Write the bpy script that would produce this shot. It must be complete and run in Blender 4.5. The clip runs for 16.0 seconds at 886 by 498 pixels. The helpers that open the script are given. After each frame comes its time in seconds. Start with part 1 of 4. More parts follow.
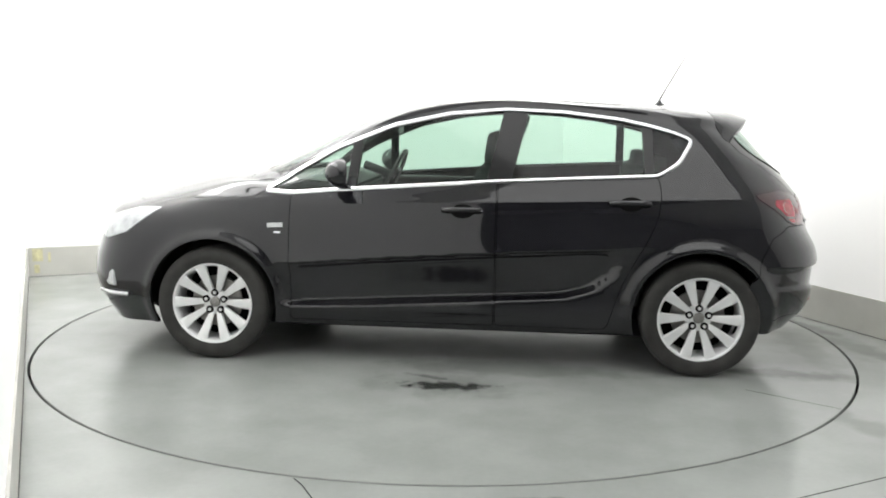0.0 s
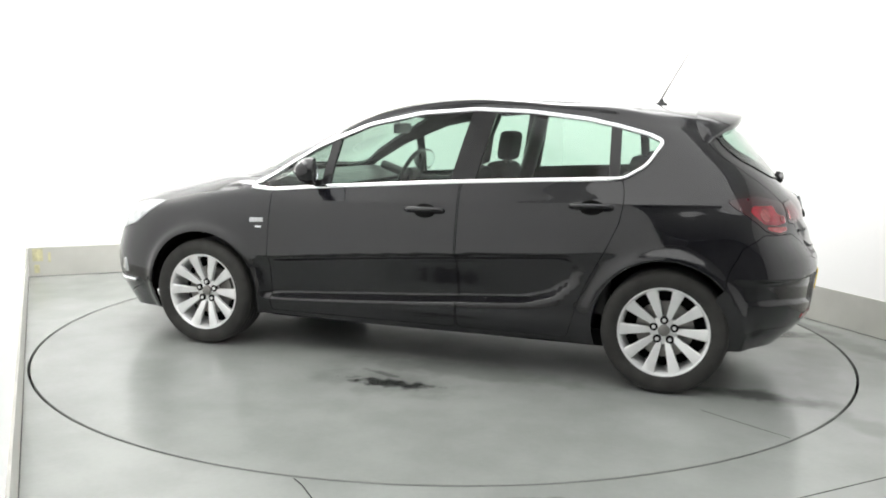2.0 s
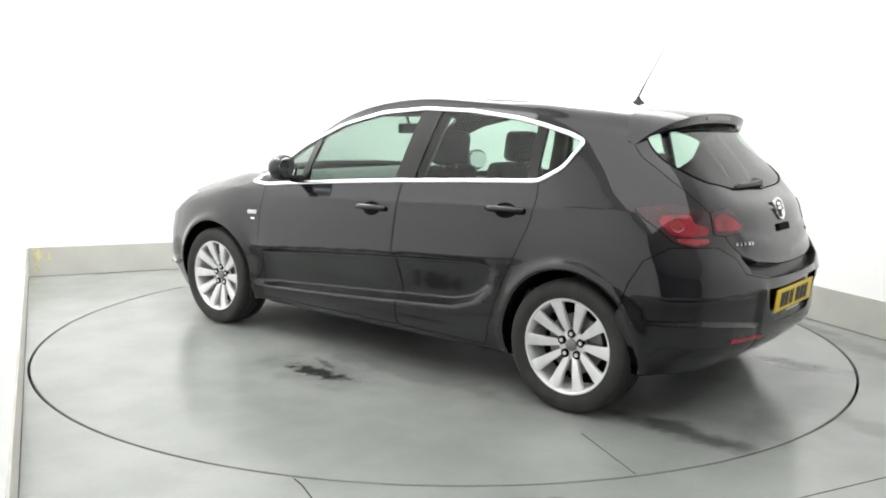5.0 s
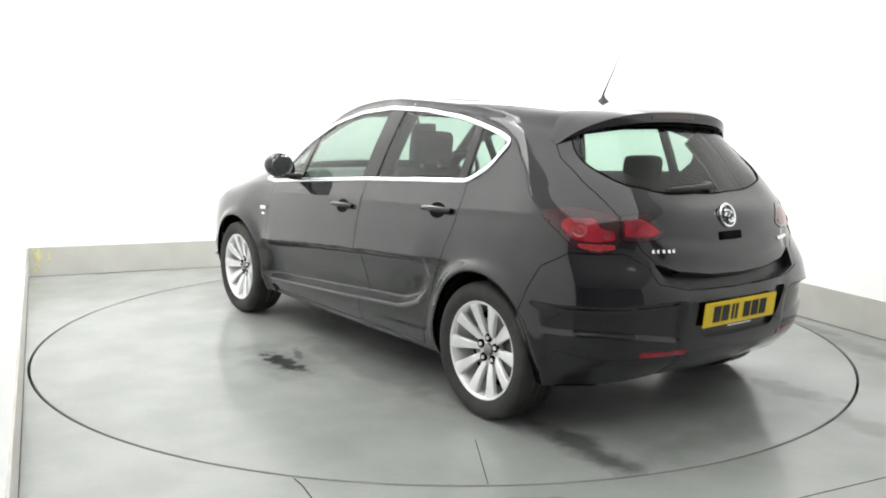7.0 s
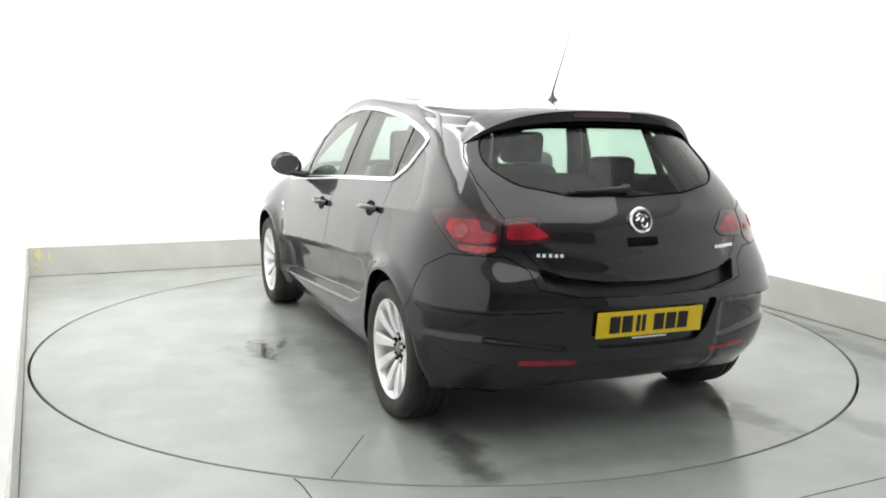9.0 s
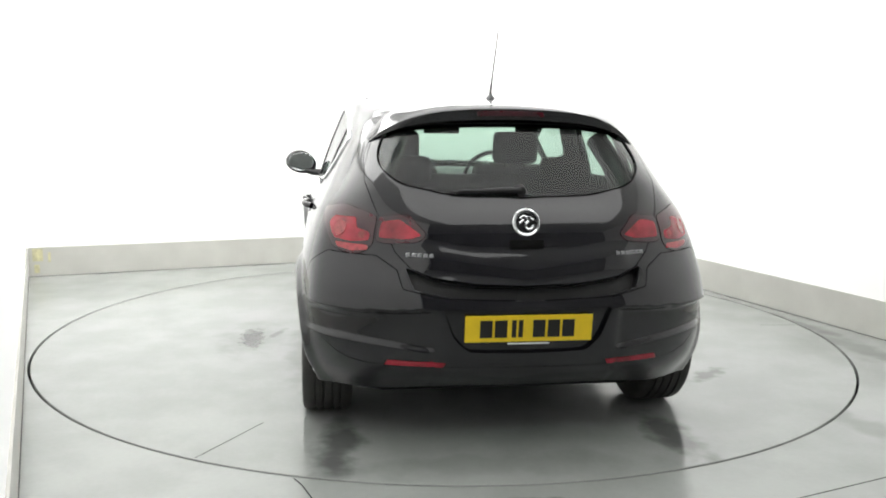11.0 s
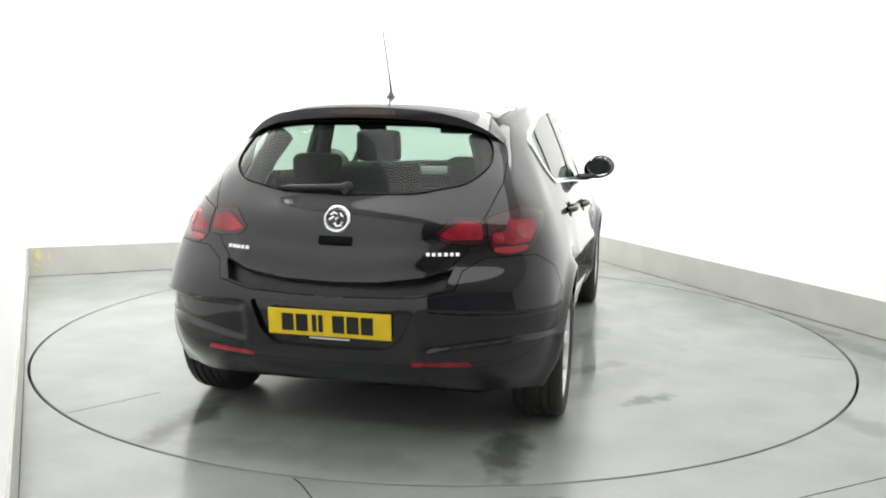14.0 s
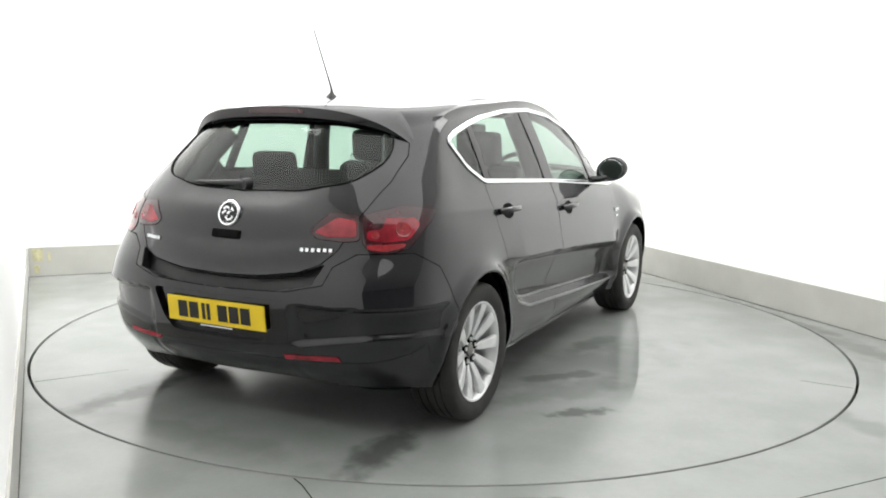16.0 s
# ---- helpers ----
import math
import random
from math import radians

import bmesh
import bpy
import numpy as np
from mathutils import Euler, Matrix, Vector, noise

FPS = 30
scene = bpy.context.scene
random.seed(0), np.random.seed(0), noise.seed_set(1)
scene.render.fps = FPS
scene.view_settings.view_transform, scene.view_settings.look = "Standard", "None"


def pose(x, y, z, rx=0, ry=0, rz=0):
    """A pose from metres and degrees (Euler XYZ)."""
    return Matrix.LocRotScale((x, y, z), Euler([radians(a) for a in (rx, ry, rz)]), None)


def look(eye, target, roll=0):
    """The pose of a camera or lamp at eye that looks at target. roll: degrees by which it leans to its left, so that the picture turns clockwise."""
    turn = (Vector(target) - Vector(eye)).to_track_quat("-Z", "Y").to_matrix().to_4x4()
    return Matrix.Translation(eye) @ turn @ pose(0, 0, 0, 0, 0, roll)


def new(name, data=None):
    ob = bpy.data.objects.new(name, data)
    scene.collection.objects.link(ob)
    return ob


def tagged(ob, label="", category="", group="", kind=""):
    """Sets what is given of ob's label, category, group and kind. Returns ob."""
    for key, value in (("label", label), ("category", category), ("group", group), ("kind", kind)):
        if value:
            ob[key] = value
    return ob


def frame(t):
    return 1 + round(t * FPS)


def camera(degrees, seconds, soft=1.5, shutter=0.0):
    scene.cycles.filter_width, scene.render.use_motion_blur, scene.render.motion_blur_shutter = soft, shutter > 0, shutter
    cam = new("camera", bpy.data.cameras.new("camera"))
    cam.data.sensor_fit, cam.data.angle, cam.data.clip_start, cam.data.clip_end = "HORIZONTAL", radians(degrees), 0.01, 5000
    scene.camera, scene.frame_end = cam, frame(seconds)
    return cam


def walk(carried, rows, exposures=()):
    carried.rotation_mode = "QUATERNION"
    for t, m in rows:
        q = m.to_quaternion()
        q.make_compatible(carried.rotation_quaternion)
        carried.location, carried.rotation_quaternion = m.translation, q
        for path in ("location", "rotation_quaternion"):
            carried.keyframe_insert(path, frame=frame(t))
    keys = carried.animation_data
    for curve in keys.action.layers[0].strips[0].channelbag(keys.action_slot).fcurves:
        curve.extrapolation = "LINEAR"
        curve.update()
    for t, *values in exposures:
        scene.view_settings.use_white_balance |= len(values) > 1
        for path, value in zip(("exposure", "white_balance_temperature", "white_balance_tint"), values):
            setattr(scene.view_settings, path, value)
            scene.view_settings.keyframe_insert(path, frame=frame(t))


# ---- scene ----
from mathutils.bvhtree import BVHTree

cam = camera(54.1, 16.0, soft=1.9)
EYE = (0.0, -5.543, 1.3595)
VIEW = look(EYE, (-0.0104, -0.598, 0.620), 0.848)
walk(cam, [(0.0, VIEW), (16.0, VIEW)], exposures=[(0.0, 0.0), (16.0, 0.0)])


def heading(t):
    """The turntable's slow, even turn, in degrees."""
    return 174.84 - 6.675 * t - 0.03658 * t * t + 0.0012355 * t ** 3


# ---- light: white studio, daylight-white panels under the ceiling ----
world = bpy.data.worlds.new("studio_world")
world.use_nodes = True
world.node_tree.nodes["Background"].inputs[0].default_value = (0.9, 0.95, 1.0, 1)
world.node_tree.nodes["Background"].inputs[1].default_value = 0.3
scene.world = world


# ---- materials ----
def mat(name, base, rough=0.5, metal=0.0, coat=0.0, noise_scale=0.0, spread=0.0, bump=0.0, bump_scale=200.0, rough_spread=0.0, spec=0.5):
    m = bpy.data.materials.new(name)
    m.use_nodes = True
    nt = m.node_tree
    b = nt.nodes["Principled BSDF"]
    b.inputs["Base Color"].default_value = (*base, 1)
    b.inputs["Roughness"].default_value = rough
    b.inputs["Metallic"].default_value = metal
    b.inputs["Specular IOR Level"].default_value = spec
    b.inputs["Coat Weight"].default_value = coat
    b.inputs["Coat Roughness"].default_value = 0.03
    b.inputs["Coat IOR"].default_value = 1.58
    co = nt.nodes.new("ShaderNodeTexCoord")
    if noise_scale:
        n = nt.nodes.new("ShaderNodeTexNoise")
        n.inputs["Scale"].default_value = noise_scale
        n.inputs["Detail"].default_value = 6
        nt.links.new(co.outputs["Object"], n.inputs["Vector"])
        r = nt.nodes.new("ShaderNodeMapRange")
        r.inputs["From Min"].default_value, r.inputs["From Max"].default_value = 0.3, 0.7
        r.inputs["To Min"].default_value, r.inputs["To Max"].default_value = 1 - spread, 1 + spread
        nt.links.new(n.outputs["Fac"], r.inputs["Value"])
        x = nt.nodes.new("ShaderNodeVectorMath")
        x.operation = "SCALE"
        x.inputs[0].default_value = base
        nt.links.new(r.outputs["Result"], x.inputs["Scale"])
        nt.links.new(x.outputs[0], b.inputs["Base Color"])
        if rough_spread:
            q = nt.nodes.new("ShaderNodeMapRange")
            q.inputs["From Min"].default_value, q.inputs["From Max"].default_value = 0.3, 0.7
            q.inputs["To Min"].default_value, q.inputs["To Max"].default_value = max(0.02, rough - rough_spread), rough + rough_spread
            nt.links.new(n.outputs["Fac"], q.inputs["Value"])
            nt.links.new(q.outputs["Result"], b.inputs["Roughness"])
    if bump:
        n2 = nt.nodes.new("ShaderNodeTexNoise")
        n2.inputs["Scale"].default_value = bump_scale
        nt.links.new(co.outputs["Object"], n2.inputs["Vector"])
        bp = nt.nodes.new("ShaderNodeBump")
        bp.inputs["Strength"].default_value = bump
        bp.inputs["Distance"].default_value = 0.002
        nt.links.new(n2.outputs["Fac"], bp.inputs["Height"])
        nt.links.new(bp.outputs["Normal"], b.inputs["Normal"])
    return m


PAINT = mat("black_paint", (0.0030, 0.0030, 0.0054), 0.4, 0.0, 1.0, 3.0, 0.25, spec=0.1)
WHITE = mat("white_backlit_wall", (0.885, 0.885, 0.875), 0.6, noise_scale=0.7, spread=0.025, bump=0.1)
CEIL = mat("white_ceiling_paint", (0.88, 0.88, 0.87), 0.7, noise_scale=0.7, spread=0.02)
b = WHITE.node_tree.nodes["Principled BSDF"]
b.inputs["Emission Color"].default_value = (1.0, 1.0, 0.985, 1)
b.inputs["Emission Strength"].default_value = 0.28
FRAME = mat("white_lamp_frame", (0.8, 0.8, 0.79), 0.5, noise_scale=6, spread=0.03)
KICK = mat("cream_kickboard_paint", (0.60, 0.595, 0.555), 0.45, noise_scale=4.0, spread=0.06, bump=0.15)
TAPE = mat("faded_yellow_tape", (0.66, 0.63, 0.40), 0.6, noise_scale=30, spread=0.2)
BLACK = mat("black_trim_plastic", (0.012, 0.012, 0.013), 0.35, noise_scale=30, spread=0.2)
RUBBER = mat("tyre_rubber", (0.032, 0.031, 0.029), 0.7, noise_scale=12, spread=0.25, bump=0.3, bump_scale=120)
CHROME = mat("bright_chrome", (0.82, 0.83, 0.84), 0.12, 1.0)
ALLOY = mat("silver_alloy", (0.90, 0.905, 0.91), 0.34, 0.3, 0.5, 8.0, 0.05)
CLOTH = mat("dark_seat_cloth", (0.028, 0.029, 0.031), 0.85, noise_scale=25, spread=0.3, bump=0.1, bump_scale=150)
# next grey stands for the darkness behind the camera in the car's reflections
CHARCOAL = mat("dark_end_grey", (0.36, 0.36, 0.365), 0.7, noise_scale=1.5, spread=0.15, bump=0.2)
DARK = mat("dark_gap", (0.005, 0.005, 0.005), 0.8, noise_scale=20, spread=0.3, spec=0.1)
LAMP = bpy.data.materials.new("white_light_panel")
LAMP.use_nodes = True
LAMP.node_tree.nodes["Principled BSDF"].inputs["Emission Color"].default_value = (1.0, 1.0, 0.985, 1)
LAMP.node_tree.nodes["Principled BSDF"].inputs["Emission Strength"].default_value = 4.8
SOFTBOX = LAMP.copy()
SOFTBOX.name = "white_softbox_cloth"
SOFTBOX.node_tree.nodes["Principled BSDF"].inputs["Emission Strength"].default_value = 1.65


def floor_material(name, base, patches=(), bumpy=False):
    """Grey floor paint, scuffed at two scales, with wet tyre and drip marks and other darker patches. Each is (x, y,
    turn, half length, half width, strength).
    """
    m = bpy.data.materials.new(name)
    m.use_nodes = True
    nt = m.node_tree
    b = nt.nodes["Principled BSDF"]
    L = nt.links.new
    co = nt.nodes.new("ShaderNodeTexCoord")

    def noise_node(scale, detail, src=None):
        n = nt.nodes.new("ShaderNodeTexNoise")
        n.inputs["Scale"].default_value, n.inputs["Detail"].default_value = scale, detail
        L(src or co.outputs["Object"], n.inputs["Vector"])
        return n.outputs["Fac"]

    def math_node(op, a, c=None, clamp=False):
        n = nt.nodes.new("ShaderNodeMath")
        n.operation, n.use_clamp = op, clamp
        for i, v in enumerate((a, c)):
            if v is None:
                continue
            if isinstance(v, (int, float)):
                n.inputs[i].default_value = v
            else:
                L(v, n.inputs[i])
        return n.outputs[0]

    def span(v, a0, a1, b0, b1):
        r = nt.nodes.new("ShaderNodeMapRange")
        r.interpolation_type = "SMOOTHSTEP"
        for i, k in enumerate((a0, a1, b0, b1)):
            r.inputs[i + 1].default_value = k
        L(v, r.inputs[0])
        return r.outputs[0]

    big, mid, fine = noise_node(0.9, 0), noise_node(2.5, 0), noise_node(40, 2)
    cloud = noise_node(2.6, 6)
    tone = math_node("ADD", math_node("ADD", math_node("MULTIPLY", big, 0.14), span(cloud, 0.3, 0.7, 0.0, 0.14)), math_node("ADD", math_node("MULTIPLY", fine, 0.08), 0.82))
    # wet holds every darkening, including the one painted for the car's reflection
    wet = gloss = None
    for x, y, turn, hl, hw, k, *extra in patches:
        mp = nt.nodes.new("ShaderNodeMapping")
        mp.vector_type = "TEXTURE"
        mp.inputs["Location"].default_value = (x, y, 0)
        mp.inputs["Rotation"].default_value = (0, 0, radians(turn))
        mp.inputs["Scale"].default_value = (hl, hw, 1)
        L(co.outputs["Object"], mp.inputs["Vector"])
        le = nt.nodes.new("ShaderNodeVectorMath")
        le.operation = "LENGTH"
        L(mp.outputs[0], le.inputs[0])
        edge = math_node("ADD", le.outputs["Value"], math_node("MULTIPLY", math_node("SUBTRACT", noise_node(14 if hl < 0.3 else 6, 4), 0.5), 1.9))
        w = math_node("MULTIPLY", span(edge, 0.35, 1.25, 1.0, 0.0), k)
        if extra:
            g = math_node("MULTIPLY", span(edge, 0.35, 1.25, 1.0, 0.0), extra[0])
            gloss = g if gloss is None else math_node("MAXIMUM", gloss, g)
        wet = w if wet is None else math_node("MAXIMUM", wet, w)
    if wet is not None:
        tone = math_node("MULTIPLY", tone, math_node("SUBTRACT", 1.0, wet))
    sc = nt.nodes.new("ShaderNodeVectorMath")
    sc.operation = "SCALE"
    sc.inputs[0].default_value = base
    L(tone, sc.inputs["Scale"])
    L(sc.outputs[0], b.inputs["Base Color"])
    rough = math_node("MINIMUM", math_node("ADD", math_node("ADD", math_node("MULTIPLY", big, 0.06), span(cloud, 0.3, 0.7, 0.0, 0.06)), math_node("ADD", math_node("MULTIPLY", fine, 0.03), 0.135)), 0.262)
    if wet is not None:
        rough = math_node("SUBTRACT", rough, math_node("MULTIPLY", wet, 0.1))
    if gloss is not None:
        rough = math_node("MAXIMUM", math_node("SUBTRACT", rough, gloss), 0.085)
    L(rough, b.inputs["Roughness"])
    bp = nt.nodes.new("ShaderNodeBump")
    bp.inputs["Strength"].default_value, bp.inputs["Distance"].default_value = 0.05, 0.002
    L(mid, bp.inputs["Height"])
    if bumpy:
        L(bp.outputs["Normal"], b.inputs["Normal"])
    return m


FLOOR = floor_material("grey_floor_paint", (0.312, 0.326, 0.313), [
    (0.35, -2.58, 5, 0.13, 0.035, 0.45), (2.35, 0.55, -70, 0.85, 0.09, 0.4), (2.15, 0.2, -66, 0.9, 0.14, 0.15, 0.15), (2.55, -0.3, -66, 0.7, 0.12, 0.3),
    (1.74, -1.98, -62, 0.30, 0.07, 0.0, 0.22), (1.62, -1.80, -62, 0.22, 0.10, 0.0, 0.2), (1.95, -1.75, -62, 0.35, 0.10, 0.22, 0.1)])
DISC = floor_material("grey_turntable_paint", (0.312, 0.326, 0.313), [
    (-0.12, 1.215, 0, 0.25, 0.08, 0.85), (-0.24, 1.235, 0, 0.12, 0.06, 0.75), (-0.05, 1.08, -20, 0.16, 0.03, 0.5), (-0.1, 1.2, 0, 0.42, 0.2, 0.2),
    (-2.0, 0.74, -8, 0.36, 0.10, 0.62, 0.06), (-2.0, -0.72, 2, 0.36, 0.10, 0.62, 0.06), (-1.9, 0.98, -20, 0.3, 0.12, 0.0, 0.16),
    # last in this row: wet sheen, also darkened as the dark car's reflection
    (-1.15, -1.29, -48, 0.17, 0.06, 0.5), (-0.62, -1.04, -44, 0.30, 0.08, 0.42), (0.08, -0.96, -10, 0.36, 0.09, 0.3), (-0.85, -1.12, -30, 0.5, 0.16, 0.22), (-0.35, -1.08, -30, 0.8, 0.32, 0.16, 0.16),
    # last two: faint darker bands along the left sill and behind the tail
    (-0.05, -1.38, -30, 0.5, 0.26, 0.0, 0.22), (-0.5, -1.45, -40, 0.3, 0.16, 0.0, 0.2), (-0.45, 0.85, 0, 0.7, 0.16, 0.25), (-2.25, 0.1, 90, 0.7, 0.12, 0.14)])


# ---- mesh helpers ----
def link_mesh(name, bm, material, parent=None, label="", smooth=None):
    me = bpy.data.meshes.new(name)
    bm.to_mesh(me)
    bm.free()
    me.materials.append(material)
    ob = new(name, me)
    if smooth is not None:
        for p in me.polygons:
            p.use_smooth = True
        if smooth < 180:
            me.set_sharp_from_angle(angle=radians(smooth))
    if parent is not None:
        ob.parent = parent
    if label:
        tagged(ob, label)
    return ob


def part(name, bm, material, parent, label="", smooth=None):
    """One mesh object under a thing or under a part."""
    return link_mesh(name, bm, material, parent, label, smooth)


def box_bm(x0, x1, y0, y1, z0, z1, bevel=0.0, seg=2):
    bm = bmesh.new()
    bmesh.ops.create_cube(bm, size=1, matrix=Matrix.LocRotScale(((x0 + x1) / 2, (y0 + y1) / 2, (z0 + z1) / 2), None, (x1 - x0, y1 - y0, z1 - z0)))
    if bevel:
        bmesh.ops.bevel(bm, geom=list(bm.edges), offset=bevel, segments=seg, affect="EDGES", profile=0.6)
    return bm


def prism(outline, z0, z1, bevel=0.0):
    """An upright prism over a plan outline."""
    bm = bmesh.new()
    f = bm.faces.new([bm.verts.new((x, y, z0)) for x, y in outline])
    top = bmesh.ops.extrude_face_region(bm, geom=[f])
    for v in top["geom"]:
        if isinstance(v, bmesh.types.BMVert):
            v.co.z = z1
    bmesh.ops.recalc_face_normals(bm, faces=bm.faces)
    if bevel:
        bmesh.ops.bevel(bm, geom=list(bm.edges), offset=bevel, segments=2, affect="EDGES")
    return bm


def tube(points, radius, sides=8, closed=False, squash=1.0):
    """A round bar along points; squash flattens it along z."""
    bm = bmesh.new()
    pts = [Vector(p) for p in points]
    n = len(pts)
    rings = []
    for i, p in enumerate(pts):
        a = pts[i - 1] if (i or closed) else p
        b = pts[(i + 1) % n] if (i < n - 1 or closed) else p
        d = (b - a).normalized()
        s = d.cross(Vector((0, 0, 1)))
        s = s.normalized() if s.length > 1e-4 else Vector((1, 0, 0))
        u = s.cross(d)
        r = radius(i / (n - 1)) if callable(radius) else radius
        rings.append([bm.verts.new(p + r * (math.cos(k) * s + squash * math.sin(k) * u)) for k in (2 * math.pi * j / sides for j in range(sides))])
    for i in range(n if closed else n - 1):
        a, b = rings[i], rings[(i + 1) % n]
        for j in range(sides):
            bm.faces.new((a[j], a[(j + 1) % sides], b[(j + 1) % sides], b[j]))
    if not closed:
        bm.faces.new(rings[0][::-1])
        bm.faces.new(rings[-1])
    bmesh.ops.recalc_face_normals(bm, faces=bm.faces)
    return bm


def lathe(profile, sides=48, axis="y"):
    """A turned solid: profile of (radius, height) along the axis."""
    bm = bmesh.new()
    rings = []
    for r, h in profile:
        ring = []
        for j in range(sides):
            k = 2 * math.pi * j / sides
            c = (r * math.cos(k), h, r * math.sin(k)) if axis == "y" else (r * math.cos(k), r * math.sin(k), h)
            ring.append(bm.verts.new(c))
        rings.append(ring)
    for a, b in zip(rings, rings[1:]):
        for j in range(sides):
            bm.faces.new((a[j], a[(j + 1) % sides], b[(j + 1) % sides], b[j]))
    bmesh.ops.remove_doubles(bm, verts=bm.verts, dist=1e-5)
    bmesh.ops.recalc_face_normals(bm, faces=bm.faces)
    return bm


def moved(bm, m):
    bmesh.ops.transform(bm, matrix=m, verts=bm.verts)
    if m.determinant() < 0:
        bmesh.ops.reverse_faces(bm, faces=bm.faces)
    return bm


def joined(*bms):
    me = bpy.data.meshes.new("tmp")
    out = bmesh.new()
    for b in bms:
        b.to_mesh(me)
        out.from_mesh(me)
        b.free()
    bpy.data.meshes.remove(me)
    return out


def mirror_y(bm):
    return moved(bm, Matrix.Diagonal((1, -1, 1, 1)))


# ---- the studio ----
RC, R_DISC, GAP = (1.232, 3.69), 2.449, 0.014
UB, UR = Vector((-0.9163, -0.4004)), Vector((0.3900, -0.9208))
LC = Vector((-3.508, 1.62))
UL = Vector((0.4240, -0.9057))
P_R = Vector(RC) + UR * 11.2
P_L = LC + UL * 7.2


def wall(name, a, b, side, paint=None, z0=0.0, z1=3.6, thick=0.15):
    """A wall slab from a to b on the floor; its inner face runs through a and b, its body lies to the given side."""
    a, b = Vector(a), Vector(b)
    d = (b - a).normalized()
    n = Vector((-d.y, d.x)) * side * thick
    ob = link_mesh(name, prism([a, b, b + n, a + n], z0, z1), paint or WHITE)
    return tagged(ob, "unseen added wall behind the camera, grey to reflect as darkness" if paint else "seamless white translucent studio wall, lit from behind", "wall", kind="structure")


def kickboard(a, b, side, height=0.245, proud=0.012):
    a, b = Vector(a), Vector(b)
    d = (b - a).normalized()
    n = Vector((-d.y, d.x)) * side * proud
    ob = link_mesh("baseboard", prism([a, b, b + n, a + n], 0.0, height, 0.003), KICK)
    g = Vector((-d.y, d.x)) * side * 0.012
    part("baseboard_joint", prism([a + n, b + n, b + n + g * 0.3, a + n + g * 0.3], -0.01, 0.0015), DARK, ob, "thin dark strip where the kickboard meets the floor")
    return tagged(ob, "scuffed cream-grey kickboard at the foot of a white wall", "baseboard", kind="structure")


def studio():
    far_l = P_L + Vector((-1.6, -0.75))
    back_l = far_l + Vector((1.25, -2.7))
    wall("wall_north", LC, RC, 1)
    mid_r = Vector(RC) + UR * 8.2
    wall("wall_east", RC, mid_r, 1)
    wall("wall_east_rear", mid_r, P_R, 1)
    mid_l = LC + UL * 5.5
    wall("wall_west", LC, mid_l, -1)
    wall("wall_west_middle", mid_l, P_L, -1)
    # three unseen walls added to close the room; grey keeps their reflections dark
    wall("unseen_wall_jog", P_L, far_l, -1, CHARCOAL)
    wall("unseen_wall_west", far_l, back_l, -1, CHARCOAL)
    wall("unseen_wall_south", back_l, P_R, -1, CHARCOAL)
    north = kickboard(LC + Vector((0.02, 0)), Vector(RC) - Vector((0.02, 0.0)), -1)
    along = (Vector(RC) - LC).normalized()
    inward = Vector((along.y, -along.x))
    for u0, u1, z0, z1 in ((.05, .13, .13, .235), (.06, .10, .03, .10), (.17, .19, .12, .20)):
        a, b = LC + along * u0 + inward * .0200, LC + along * u1 + inward * .0200
        part("tape_mark", prism([a, b, b + inward * .002, a + inward * .0025], z0, z1), TAPE, north, "faded pale yellow tape on the kickboard")
    kickboard(RC, Vector(RC) + UR * 6.6, -1)
    kickboard(LC, P_L, 1)
    # floor sheet with the round hole of the turntable
    bm = bmesh.new()
    n = 192
    inner = [bm.verts.new(((R_DISC + GAP) * math.cos(2 * math.pi * i / n), (R_DISC + GAP) * math.sin(2 * math.pi * i / n), 0)) for i in range(n)]
    lip = [bm.verts.new((v.co.x, v.co.y, -0.08)) for v in inner]
    outer = [bm.verts.new((9.5 * math.cos(2 * math.pi * i / n), 9.5 * math.sin(2 * math.pi * i / n) - 2.0, 0)) for i in range(n)]
    for i in range(n):
        j = (i + 1) % n
        bm.faces.new((inner[i], outer[i], outer[j], inner[j]))
        bm.faces.new((lip[i], inner[i], inner[j], lip[j]))
    bmesh.ops.recalc_face_normals(bm, faces=bm.faces)
    tagged(link_mesh("floor", bm, FLOOR), "glossy light grey painted studio floor with scuffs", "floor", kind="structure")
    bm = bmesh.new()
    bmesh.ops.create_circle(bm, cap_ends=True, segments=96, radius=R_DISC + 0.1, matrix=pose(0, 0, -0.075))
    tagged(link_mesh("turntable_pit", bm, DARK), "dark pit below the turntable", "pit", kind="structure")
    ce = link_mesh("ceiling", prism([(-6, 4.6), (-6, -10.5), (8, -10.5), (8, 4.6)], 3.6, 3.7), CEIL)
    tagged(ce, "plain white studio ceiling", "ceiling", kind="structure")


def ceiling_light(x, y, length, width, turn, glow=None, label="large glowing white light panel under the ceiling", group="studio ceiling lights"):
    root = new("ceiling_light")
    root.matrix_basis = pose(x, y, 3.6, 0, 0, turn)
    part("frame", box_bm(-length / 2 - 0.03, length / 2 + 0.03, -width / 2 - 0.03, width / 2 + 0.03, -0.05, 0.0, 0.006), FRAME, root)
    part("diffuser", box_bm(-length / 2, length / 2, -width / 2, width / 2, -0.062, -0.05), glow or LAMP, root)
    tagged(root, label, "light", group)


studio()
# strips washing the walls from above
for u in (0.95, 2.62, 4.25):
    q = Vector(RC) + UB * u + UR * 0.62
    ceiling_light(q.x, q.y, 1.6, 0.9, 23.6)
